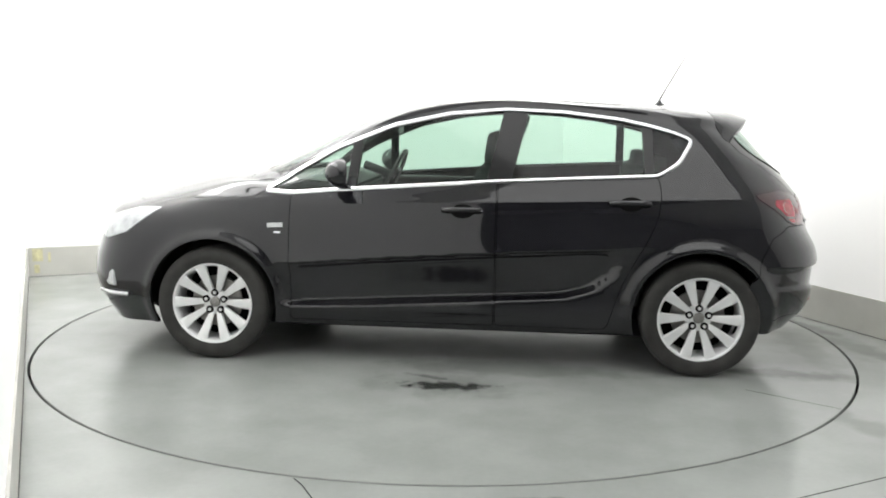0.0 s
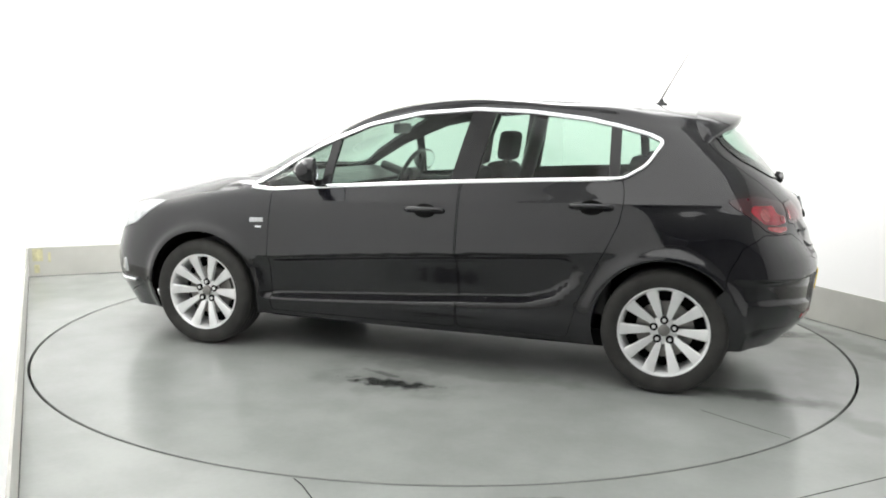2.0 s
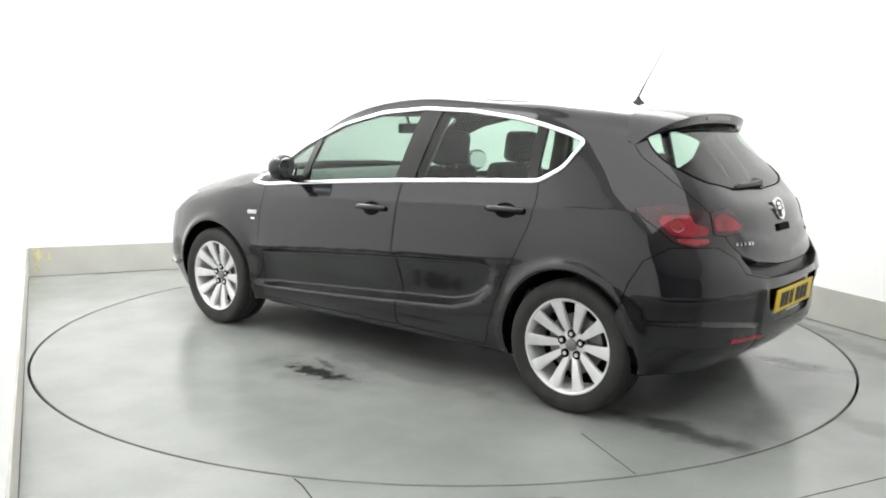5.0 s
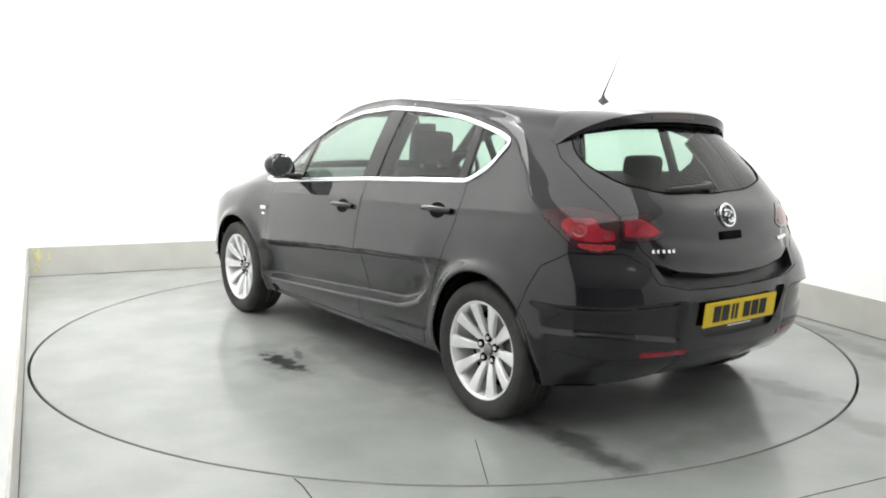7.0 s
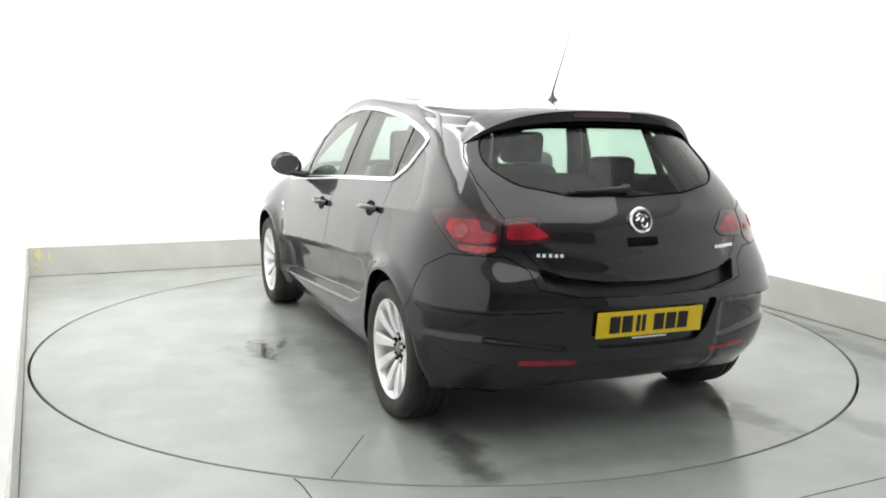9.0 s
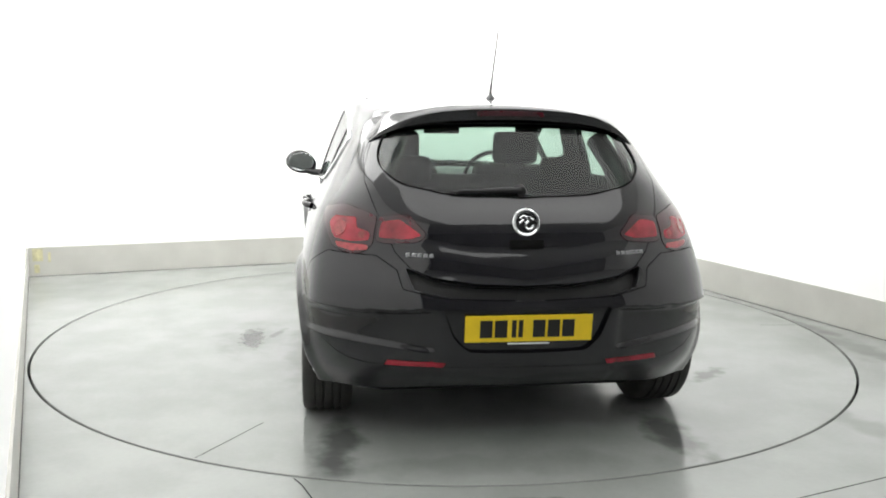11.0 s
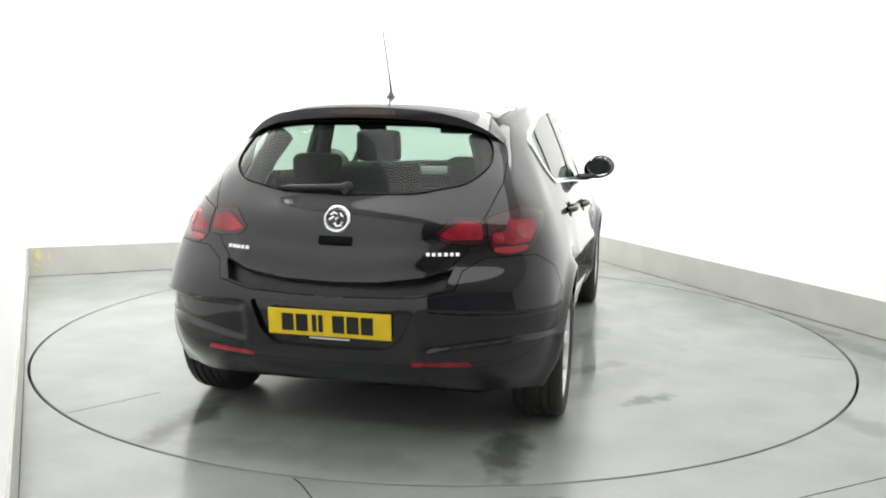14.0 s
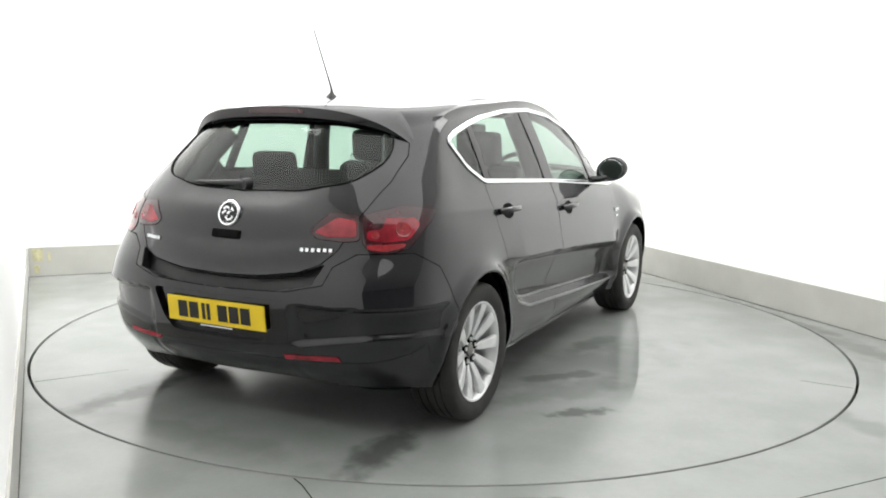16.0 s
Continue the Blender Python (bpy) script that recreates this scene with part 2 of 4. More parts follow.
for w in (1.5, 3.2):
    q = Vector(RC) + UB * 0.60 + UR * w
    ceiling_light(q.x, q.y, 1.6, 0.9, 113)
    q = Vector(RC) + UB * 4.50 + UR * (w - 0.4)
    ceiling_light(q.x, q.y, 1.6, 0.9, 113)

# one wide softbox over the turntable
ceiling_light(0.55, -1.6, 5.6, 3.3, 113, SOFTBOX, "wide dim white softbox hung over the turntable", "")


def floor_joint(*pts):
    bms = []
    for p, q in zip(pts, pts[1:]):
        d = (Vector(q) - Vector(p)).normalized()
        n = Vector((-d.y, d.x)) * 0.0022
        bms.append(prism([Vector(p) - n, Vector(q) - n, Vector(q) + n, Vector(p) + n], -0.01, 0.001))
    tagged(link_mesh("floor_joint", joined(*bms), DARK), "thin dark crack in the painted floor", "floor joint", kind="structure")


floor_joint((-0.560, -2.412), (-0.52, -2.470), (-0.45, -2.615), (-0.41, -2.74))
floor_joint((1.0, -2.672), (1.319, -2.516), (1.739, -2.312), (2.02, -2.18))


# ---- the car: one lofted skin, cut into its panels ----
def glass_material(name, tint, rough=0.02):
    m = bpy.data.materials.new(name)
    m.use_nodes = True
    nt = m.node_tree
    nt.nodes.remove(nt.nodes["Principled BSDF"])
    out = nt.nodes["Material Output"]
    tr, gl, mix, fr = (nt.nodes.new("ShaderNode" + k) for k in ("BsdfTransparent", "BsdfGlossy", "MixShader", "LayerWeight"))
    tr.inputs[0].default_value = (*tint, 1)
    gl.inputs["Roughness"].default_value = rough
    fr.inputs[0].default_value = 0.5
    pw, sc = (nt.nodes.new("ShaderNodeMath") for _ in range(2))
    pw.operation, sc.operation = "POWER", "MULTIPLY_ADD"
    pw.inputs[1].default_value, sc.inputs[1].default_value, sc.inputs[2].default_value = 4.0, 0.9, 0.04
    nt.links.new(fr.outputs["Facing"], pw.inputs[0])
    nt.links.new(pw.outputs[0], sc.inputs[0])
    nt.links.new(sc.outputs[0], mix.inputs[0])
    nt.links.new(tr.outputs[0], mix.inputs[1])
    nt.links.new(gl.outputs[0], mix.inputs[2])
    nt.links.new(mix.outputs[0], out.inputs[0])
    return m


GLASS = glass_material("green_tinted_glass", (0.62, 0.745, 0.675))
RED = mat("red_lamp_lens", (0.29, 0.009, 0.022), 0.25, 0.0, 0.8, 12, 0.45, bump=0.25, bump_scale=90, spec=0.2)
RED_DARK = mat("dark_red_lamp_lens", (0.042, 0.004, 0.008), 0.25, 0.0, 0.9, 18, 0.5, spec=0.2)
RED_LIGHT = mat("pale_red_lamp_lens", (0.30, 0.018, 0.025), 0.2, 0.0, 0.8, 60, 0.3)
CLEAR = mat("clear_lamp_lens", (0.55, 0.57, 0.58), 0.10, 0.3, 1.0, 20, 0.2)
YELLOW = mat("yellow_plate", (0.90, 0.64, 0.02), 0.4, noise_scale=30, spread=0.05)
INK = mat("black_plate_ink", (0.012, 0.011, 0.01), 0.5, noise_scale=30, spread=0.1)
GLOSS = mat("gloss_black_trim", (0.008, 0.008, 0.009), 0.2, 0, 0.15, 10, 0.2, spec=0.4)
MIRROR = mat("mirror_glass", (0.85, 0.87, 0.88), 0.02, 1.0)
STEEL = mat("brake_steel", (0.30, 0.29, 0.28), 0.4, 0.9, 0, 20, 0.2)

# columns run from the tail's middle round the side to the nose's middle; rings run from the sills up to the roof's middle
RINGS = []


def ring(*pts):
    RINGS.append(pts)


# under-edge, sills, lower doors
ring((-1.96, 0, .27), (-1.94, .3, .27), (-1.88, .58, .25), (-1.78, .74, .245), (-1.66, .82, .235), (-1.34, .84, .21), (-.9, .83, .21), (-.25, .82, .20),
     (.4, .82, .20), (.95, .83, .21), (1.34, .84, .20), (1.75, .80, .18), (1.98, .68, .17), (2.12, .40, .17), (2.17, 0, .17))
ring((-2.06, 0, .36), (-2.045, .3, .36), (-1.98, .58, .36), (-1.86, .77, .36), (-1.68, .87, .36), (-1.34, .885, .36), (-.9, .87, .32), (-.25, .865, .31),
     (.4, .865, .31), (.95, .87, .32), (1.34, .885, .36), (1.75, .86, .34), (2.05, .72, .33), (2.22, .42, .33), (2.275, 0, .33))
ring((-2.085, 0, .50), (-2.07, .3, .50), (-2.0, .60, .50), (-1.87, .80, .50), (-1.68, .885, .50), (-1.34, .90, .50), (-.9, .872, .48), (-.25, .862, .46),
     (.4, .862, .46), (.95, .875, .48), (1.34, .90, .50), (1.75, .875, .49), (2.06, .74, .48), (2.24, .42, .48), (2.29, 0, .48))
ring((-2.09, 0, .645), (-2.075, .3, .65), (-2.0, .60, .67), (-1.86, .80, .68), (-1.68, .88, .68), (-1.34, .905, .69), (-.9, .884, .66), (-.25, .882, .63),
     (.4, .882, .61), (.95, .884, .60), (1.34, .905, .67), (1.75, .87, .66), (2.03, .74, .62), (2.2, .42, .62), (2.25, 0, .62))
# tail lamps, handles, bonnet lip
ring((-2.02, 0, .80), (-2.005, .3, .80), (-1.94, .56, .81), (-1.82, .75, .83), (-1.66, .845, .84), (-1.34, .875, .84), (-.9, .878, .82), (-.25, .879, .79),
     (.4, .876, .77), (.95, .868, .77), (1.34, .87, .80), (1.72, .83, .79), (1.97, .73, .77), (2.12, .42, .78), (2.17, 0, .78))
ring((-1.975, 0, .95), (-1.96, .3, .95), (-1.90, .54, .95), (-1.78, .715, .955), (-1.60, .80, .97), (-1.34, .825, .97), (-.9, .847, .95), (-.25, .852, .92),
     (.4, .848, .90), (.95, .835, .89), (1.30, .82, .895), (1.62, .76, .87), (1.86, .66, .85), (2.0, .40, .85), (2.05, 0, .85))
# belt, bonnet
ring((-1.885, 0, 1.045), (-1.87, .28, 1.05), (-1.82, .48, 1.075), (-1.70, .64, 1.10), (-1.50, .745, 1.09), (-1.28, .77, 1.085), (-.9, .80, 1.062), (-.25, .815, 1.025),
     (.4, .815, .985), (.93, .81, .945), (1.10, .78, .955), (1.25, .70, .985), (1.42, .58, .975), (1.52, .35, .985), (1.56, 0, .985))
# half-way up the windows, scuttle
ring((-1.76, 0, 1.19), (-1.745, .28, 1.19), (-1.69, .47, 1.20), (-1.57, .60, 1.215), (-1.42, .685, 1.21), (-1.22, .715, 1.21), (-.9, .735, 1.22), (-.25, .75, 1.22),
     (.3, .75, 1.17), (.62, .745, 1.11), (.86, .73, 1.045), (1.0, .68, 1.02), (1.12, .56, 1.03), (1.2, .32, 1.04), (1.23, 0, 1.045))
# window tops
ring((-1.62, 0, 1.345), (-1.61, .28, 1.34), (-1.57, .44, 1.325), (-1.47, .55, 1.32), (-1.33, .62, 1.333), (-1.12, .647, 1.368), (-.85, .65, 1.40), (-.3, .66, 1.435),
     (.05, .66, 1.405), (.36, .66, 1.335), (.62, .665, 1.235), (.78, .64, 1.17), (.87, .53, 1.165), (.92, .3, 1.165), (.94, 0, 1.17))
# roof edge, crown, middle line
ring((-1.50, 0, 1.425), (-1.5, .27, 1.42), (-1.46, .42, 1.405), (-1.36, .52, 1.404), (-1.2, .565, 1.420), (-1.0, .603, 1.440), (-.75, .612, 1.450), (-.3, .618, 1.472),
     (.0, .618, 1.455), (.22, .612, 1.418), (.36, .595, 1.377), (.44, .52, 1.362), (.5, .4, 1.36), (.54, .22, 1.36), (.55, 0, 1.36))
ring((-1.2, 0, 1.462), (-1.2, .2, 1.458), (-1.17, .3, 1.456), (-1.1, .35, 1.460), (-1.0, .37, 1.466), (-.85, .38, 1.47), (-.6, .38, 1.482), (-.3, .38, 1.488),
     (-.1, .38, 1.478), (.05, .37, 1.468), (.12, .34, 1.462), (.16, .28, 1.458), (.19, .2, 1.456), (.2, .1, 1.456), (.2, 0, 1.456))
ring((-1.0, 0, 1.474), (-.98, 0, 1.475), (-.94, 0, 1.477), (-.88, 0, 1.480), (-.8, 0, 1.484), (-.7, 0, 1.487), (-.55, 0, 1.491), (-.3, 0, 1.494),
     (-.2, 0, 1.492), (-.1, 0, 1.487), (-.06, 0, 1.484), (-.03, 0, 1.481), (0, 0, 1.478), (.03, 0, 1.475), (.05, 0, 1.473))


def spline(p, sub):
    """Catmull-Rom along the first axis; p carries one ghost row at each end."""
    out = []
    for i in range(1, len(p) - 2):
        for k in range(sub):
            t = k / sub
            a, b, c, d = p[i - 1], p[i], p[i + 1], p[i + 2]
            out.append(0.5 * (2 * b + (c - a) * t + (2 * a - 5 * b + 4 * c - d) * t * t + (3 * b - a - 3 * c + d) * t ** 3))
    out.append(p[-2])
    return np.array(out)


def inside(poly, q):
    """Signed distance to a polygon, positive within; q: n x 2."""
    poly, q = np.array(poly, float), np.atleast_2d(q)
    dist, odd = np.full(len(q), 1e9), np.zeros(len(q), bool)
    for a, b in zip(poly, np.roll(poly, -1, 0)):
        e, w = b - a, q - a
        t = np.clip((w @ e) / max(e @ e, 1e-12), 0, 1)
        dist = np.minimum(dist, np.hypot(*(w - t[:, None] * e).T))
        hit = (a[1] > q[:, 1]) != (b[1] > q[:, 1])
        xs = a[0] + (q[:, 1] - a[1]) / (b[1] - a[1] if abs(b[1] - a[1]) > 1e-12 else 1e-12) * e[0]
        odd ^= hit & (q[:, 0] < xs)
    return np.where(odd, dist, -dist)


def smooth(a, b, x):
    t = np.clip((x - a) / (b - a), 0, 1)
    return t * t * (3 - 2 * t)


AXLE_F, AXLE_R, WHEEL_Z, ARCH = 1.3425, -1.3425, 0.322, 0.362
FLIP = np.array([1.0, -1.0, 1.0])


def skin_grid():
    g = np.array(RINGS, float)
    g = np.concatenate([g[:, 1:2] * FLIP, g, g[:, -2:-1] * FLIP], 1)
    g = np.transpose(spline(np.transpose(g, (1, 0, 2)), 18), (1, 0, 2))
    g = np.concatenate([2 * g[:1] - g[1:2], g, g[-2:-1] * FLIP], 0)
    g = spline(g, 20)
    x, y, z = g[..., 0].copy(), g[..., 1].copy(), g[..., 2].copy()
    q = np.stack([x.ravel(), z.ravel()], 1)
    side = smooth(0.62, 0.76, y)
    # the hollow blade along the lower doors
    blade = [(1.02, .50), (.95, .553), (.4, .600), (-.12, .637), (-.6, .668), (-.82, .680), (-.895, .655), (-.915, .60), (-.875, .52), (-.77, .44), (-.62, .395), (-.3, .374), (-.07, .357), (.523, .321), (.95, .30)]
    d = inside(blade, q).reshape(x.shape)
    brow = 0.637 - (x + 0.12) * 0.075
    fade = side * smooth(1.06, 0.80, x)
    g[..., 1] -= fade * (0.016 + 0.062 * np.clip((brow - z) / 0.28, 0, 1)) * smooth(0, 0.04, d)
    g[..., 1] += fade * 0.028 * np.exp(-np.abs(d) / 0.085) * (d < 0) * smooth(-0.04, 0.0, z - brow)
    # flared arch lips
    for ax in (AXLE_F, AXLE_R):
        r = np.hypot(x - ax, z - WHEEL_Z)
        g[..., 1] += side * 0.026 * np.exp(-((r - ARCH - 0.01) / 0.035) ** 2)
    # crease running back through the handles to the lamps
    line = 0.895 + (0.4 - x) * 0.035
    g[..., 1] += side * 0.006 * np.exp(-np.abs(z - line) / 0.02) * smooth(1.0, 0.5, x) * smooth(-1.75, -1.3, x)
    # lower corner fins of the rear bumper
    fin = [(.38, .452), (.55, .478), (.72, .497), (1.2, .50), (1.2, .0), (.38, .0)]
    d = inside(fin, np.stack([y.ravel(), z.ravel()], 1)).reshape(x.shape)
    tail = smooth(-1.60, -1.88, x)
    g[..., 0] -= tail * 0.013 * smooth(0, 0.014, d)
    g[..., 1] += tail * 0.006 * smooth(0, 0.014, d) * smooth(0.5, 0.8, y)
    # below its shoulder the bumper steps in
    under = [(.37, .615), (.6, .604), (1.2, .602), (1.2, .0), (.37, .0)]
    d = inside(under, np.stack([y.ravel(), z.ravel()], 1)).reshape(x.shape)
    lip = tail * np.exp(-np.abs(d) / 0.05) * (d < 0) * smooth(0.55, 0.60, z) * smooth(0.30, 0.42, y)
    g[..., 0] -= 0.010 * lip
    g[..., 1] += 0.014 * lip * smooth(0.5, 0.8, y)
    g[..., 0] += tail * 0.016 * smooth(0, 0.022, d)
    g[..., 1] -= tail * 0.010 * smooth(0, 0.022, d) * smooth(0.6, 0.85, y)
    # the tail's flat lower lid swells below the glass
    lid = [(-.2, .70), (.45, .76), (.50, .90), (.2, .86), (-.2, .86)]
    d = inside(lid, np.stack([y.ravel(), z.ravel()], 1)).reshape(x.shape)
    g[..., 0] -= tail * 0.012 * smooth(0, 0.06, d)
    g[:, 0, 1] = 0
    g[:, -1, 1] = 0
    g[-1, :, 1] = 0
    return g


GRID = skin_grid()


def skin_mesh(g):
    bm = bmesh.new()
    rows, cols = g.shape[:2]
    vs = [[bm.verts.new(g[i, j]) for j in range(cols)] for i in range(rows)]
    for i in range(rows - 1):
        for j in range(cols - 1):
            bm.faces.new((vs[i][j], vs[i + 1][j], vs[i + 1][j + 1], vs[i][j + 1]))
    bmesh.ops.remove_doubles(bm, verts=bm.verts, dist=1e-5)
    bm.normal_update()
    if sum(f.normal.y for f in bm.faces) < 0:
        bmesh.ops.reverse_faces(bm, faces=bm.faces)
    bm.normal_update()
    return bm


SKIN = skin_mesh(GRID)
SKIN_TREE = BVHTree.FromBMesh(SKIN)
SKIN.faces.ensure_lookup_table()
SMOOTH_N = [[(v.co.copy(), Vector((v.normal.x, 0 if abs(v.co.y) < 1e-5 else v.normal.y, v.normal.z)).normalized()) for v in f.verts] for f in SKIN.faces]


def skin_normal(co):
    _, n, i, _ = SKIN_TREE.find_nearest(co)
    s = Vector()
    for c, vn in SMOOTH_N[i]:
        s += vn / ((c - co).length_squared + 1e-6)
    return s.normalized()


def side_at(x, z):
    hit = SKIN_TREE.ray_cast(Vector((x, 2, z)), Vector((0, -1, 0)))
    return hit[0] if hit[0] is not None else Vector((x, 0.8, z))


def tail_at(y, z):
    hit = SKIN_TREE.ray_cast(Vector((-4, y, z)), Vector((1, 0, 0)))
    return hit[0] if hit[0] is not None else Vector((-2, y, z))


def roof_at(x, y):
    return SKIN_TREE.ray_cast(Vector((x, y, 3)), Vector((0, 0, -1)))[0]


def on_side(c):
    return c.x, c.z


def on_tail(c):
    return c.y, c.z


def on_corner(c):
    return math.degrees(math.atan2(c.y, -(c.x + 1.0))) / 60, c.z


def cut(bm, proj, poly, allowed, ident, only=None):
    """Cut a closed outline, drawn in the plane of proj, into the skin and mark the faces inside it."""
    layer = bm.faces.layers.int["panel"]
    lo = np.min(poly, 0) - 0.03
    hi = np.max(poly, 0) + 0.03
    keep = lambda f: (only is None or f[layer] == only) and allowed(f.calc_center_median()) and any(lo[0] <= p[0] <= hi[0] and lo[1] <= p[1] <= hi[1] for p in (proj(v.co) for v in f.verts))
    near = {f for f in bm.faces if keep(f)}
    n = len(poly)
    for i in range(n):
        a, b = np.array(poly[i]), np.array(poly[(i + 1) % n])
        d = b - a
        if np.hypot(*d) < 1e-6:
            continue
        nx, ny = np.array((-d[1], d[0])) / np.hypot(*d)
        side = lambda c: (c[0] - a[0]) * nx + (c[1] - a[1]) * ny
        s0, s1 = np.minimum(a, b) - 1e-4, np.maximum(a, b) + 1e-4
        todo = []
        for f in near:
            ps = [proj(v.co) for v in f.verts]
            if max(p[0] for p in ps) < s0[0] or min(p[0] for p in ps) > s1[0] or max(p[1] for p in ps) < s0[1] or min(p[1] for p in ps) > s1[1]:
                continue
            ss = [side(p) for p in ps]
            if min(ss) < -1e-6 and max(ss) > 1e-6:
                todo.append(f)
        edges = {e for f in todo for e in f.edges}
        on = set()
        for e in edges:
            v0, v1 = e.verts
            h0, h1 = side(proj(v0.co)), side(proj(v1.co))
            if abs(h0) < 2e-4:
                on.add(v0)
            if abs(h1) < 2e-4:
                on.add(v1)
            if abs(h0) >= 2e-4 and abs(h1) >= 2e-4 and h0 * h1 < 0:
                _, nv = bmesh.utils.edge_split(e, v0, h0 / (h0 - h1))
                on.add(nv)
        for f in todo:
            if not f.is_valid:
                continue
            pair = [v for v in f.verts if v in on]
            if len(pair) == 2 and not any(set(e.verts) == set(pair) for e in f.edges):
                made = bmesh.utils.face_split(f, pair[0], pair[1])
                if made and made[0]:
                    made[0][layer] = f[layer]
                    near.add(made[0])
    near = [f for f in bm.faces if (only is None or f[layer] == only) and allowed(f.calc_center_median())]
    pts = np.array([proj(f.calc_center_median()) for f in near])
    for f, d in zip(near, inside(poly, pts)):
        if d > 0:
            f[layer] = ident


def circle(cx, cz, r, n=40):
    return [(cx + r * math.cos(2 * math.pi * i / n), cz + r * math.sin(2 * math.pi * i / n)) for i in range(n)]


def rounded(poly, r=0.02, seg=4):
    """A polygon with its corners rounded off."""
    out = []
    p = [np.array(q, float) for q in poly]
    for i in range(len(p)):
        a, b, c = p[i - 1], p[i], p[(i + 1) % len(p)]
        ra = min(r, 0.45 * np.hypot(*(a - b)))
        rc = min(r, 0.45 * np.hypot(*(c - b)))
        s, e = b + (a - b) / np.hypot(*(a - b)) * ra, b + (c - b) / np.hypot(*(c - b)) * rc
        for k in range(seg + 1):
            t = k / seg
            out.append(tuple((1 - t) ** 2 * s + 2 * t * (1 - t) * b + t * t * e))
    return out


WINDOWS = rounded([(1.06, .951), (.90, .943), (.642, .966), (.2, .998), (-.231, 1.028), (-.7, 1.053), (-1.10, 1.072), (-1.209, 1.14), (-1.285, 1.262), (-1.2, 1.298),
                   (-1.05, 1.337), (-.895, 1.369), (-.589, 1.404), (-.281, 1.415), (.029, 1.39), (.343, 1.323), (.662, 1.193), (.896, 1.058)], 0.03, 3)
PANES = {2: [(1.2, .9), (.60, .9), (.555, 1.5), (1.2, 1.5)],
         3: [(.545, .9), (-.15, .9), (-.285, 1.5), (.50, 1.5)],
         4: [(-.285, .9), (-1.035, .9), (-1.005, 1.5), (-.42, 1.5)],
         5: [(-1.09, .9), (-1.5, .9), (-1.5, 1.5), (-1.06, 1.5)]}
FRONT_DOOR = rounded([(.905, .235), (.905, .942), (.642, .964), (-.235, 1.027), (-.232, .235)], 0.02)
REAR_DOOR = rounded([(-.241, .235), (-.244, 1.027), (-.7, 1.051), (-1.10, 1.071), (-1.115, .98), (-1.10, .86), (-1.04, .72), (-.97, .59), (-.91, .46), (-.87, .32), (-.845, .235)], 0.03)
TAILGATE = [(-.05, .708), (.2, .715), (.38, .738), (.465, .77), (.525, .83), (.555, .90), (.60, 1.0), (.635, 1.10), (.63, 1.2), (.585, 1.30), (.50, 1.375), (.3, 1.395), (-.05, 1.40)]
REAR_GLASS = rounded([(-.05, 1.044), (.3, 1.055), (.5, 1.095), (.578, 1.165), (.570, 1.24), (.525, 1.315), (.3, 1.342), (-.05, 1.348)], 0.05)
RECESS = [(-.05, .706), (.2, .713), (.38, .736), (.485, .772), (.455, .695), (.3, .662), (-.05, .652)]
PLATE_BAY = rounded([(-.05, .625), (.345, .622), (.30, .50), (.24, .445), (-.05, .44)], 0.02)
BUMPER = [(-3 / 60, .1), (-3 / 60, .652), (18 / 60, .662), (26 / 60, .695), (28 / 60, .765), (33 / 60, .815), (45 / 60, .82), (51 / 60, .76), (54 / 60, .66), (57 / 60, .5), (58 / 60, .1)]
LAMP_OUT = rounded([(34.2 / 60, .855), (34.2 / 60, .966), (38 / 60, .985), (44 / 60, 1.006), (52.5 / 60, .983), (51.5 / 60, .955), (47.5 / 60, .90), (44 / 60, .838), (40 / 60, .818), (36.6 / 60, .818)], 0.02)
LAMP_IN = rounded([(33.7 / 60, .868), (33.7 / 60, .968), (27.2 / 60, .978), (22.5 / 60, .903), (24.2 / 60, .872), (30.4 / 60, .862)], 0.018)
LAMP_CORE = rounded([(35.2 / 60, .872), (35.2 / 60, .905), (38.6 / 60, .918), (39.4 / 60, .958), (46.2 / 60, .957), (47.3 / 60, .93), (44.2 / 60, .872), (39.5 / 60, .862)], 0.012)
LAMP_BAND = rounded([(35.2 / 60, .834), (35.2 / 60, .853), (43.6 / 60, .858), (42.8 / 60, .840), (39 / 60, .826)], 0.008)
LAMP_GATE = rounded([(33.0 / 60, .884), (33.0 / 60, .946), (29 / 60, .958), (26.3 / 60, .930), (23.6 / 60, .898), (26.5 / 60, .882)], 0.014)
SCREEN = rounded([(-.05, 1.058), (.45, 1.05), (.63, 1.04), (.655, 1.07), (.60, 1.2), (.52, 1.345), (.44, 1.39), (-.05, 1.402)], 0.03)
HEADLAMP = [(1.66, .845), (1.80, .84), (1.95, .80), (2.2, .74), (2.2, .66), (2.0, .655), (1.86, .70)]
BONNET = [(1.28, -.05), (1.2, .60), (1.35, .69), (1.62, .72), (1.84, .62), (1.97, .40), (2.03, -.05)]
REFLECTOR = [(.33, .398), (.56, .404), (.57, .384), (.34, .380)]


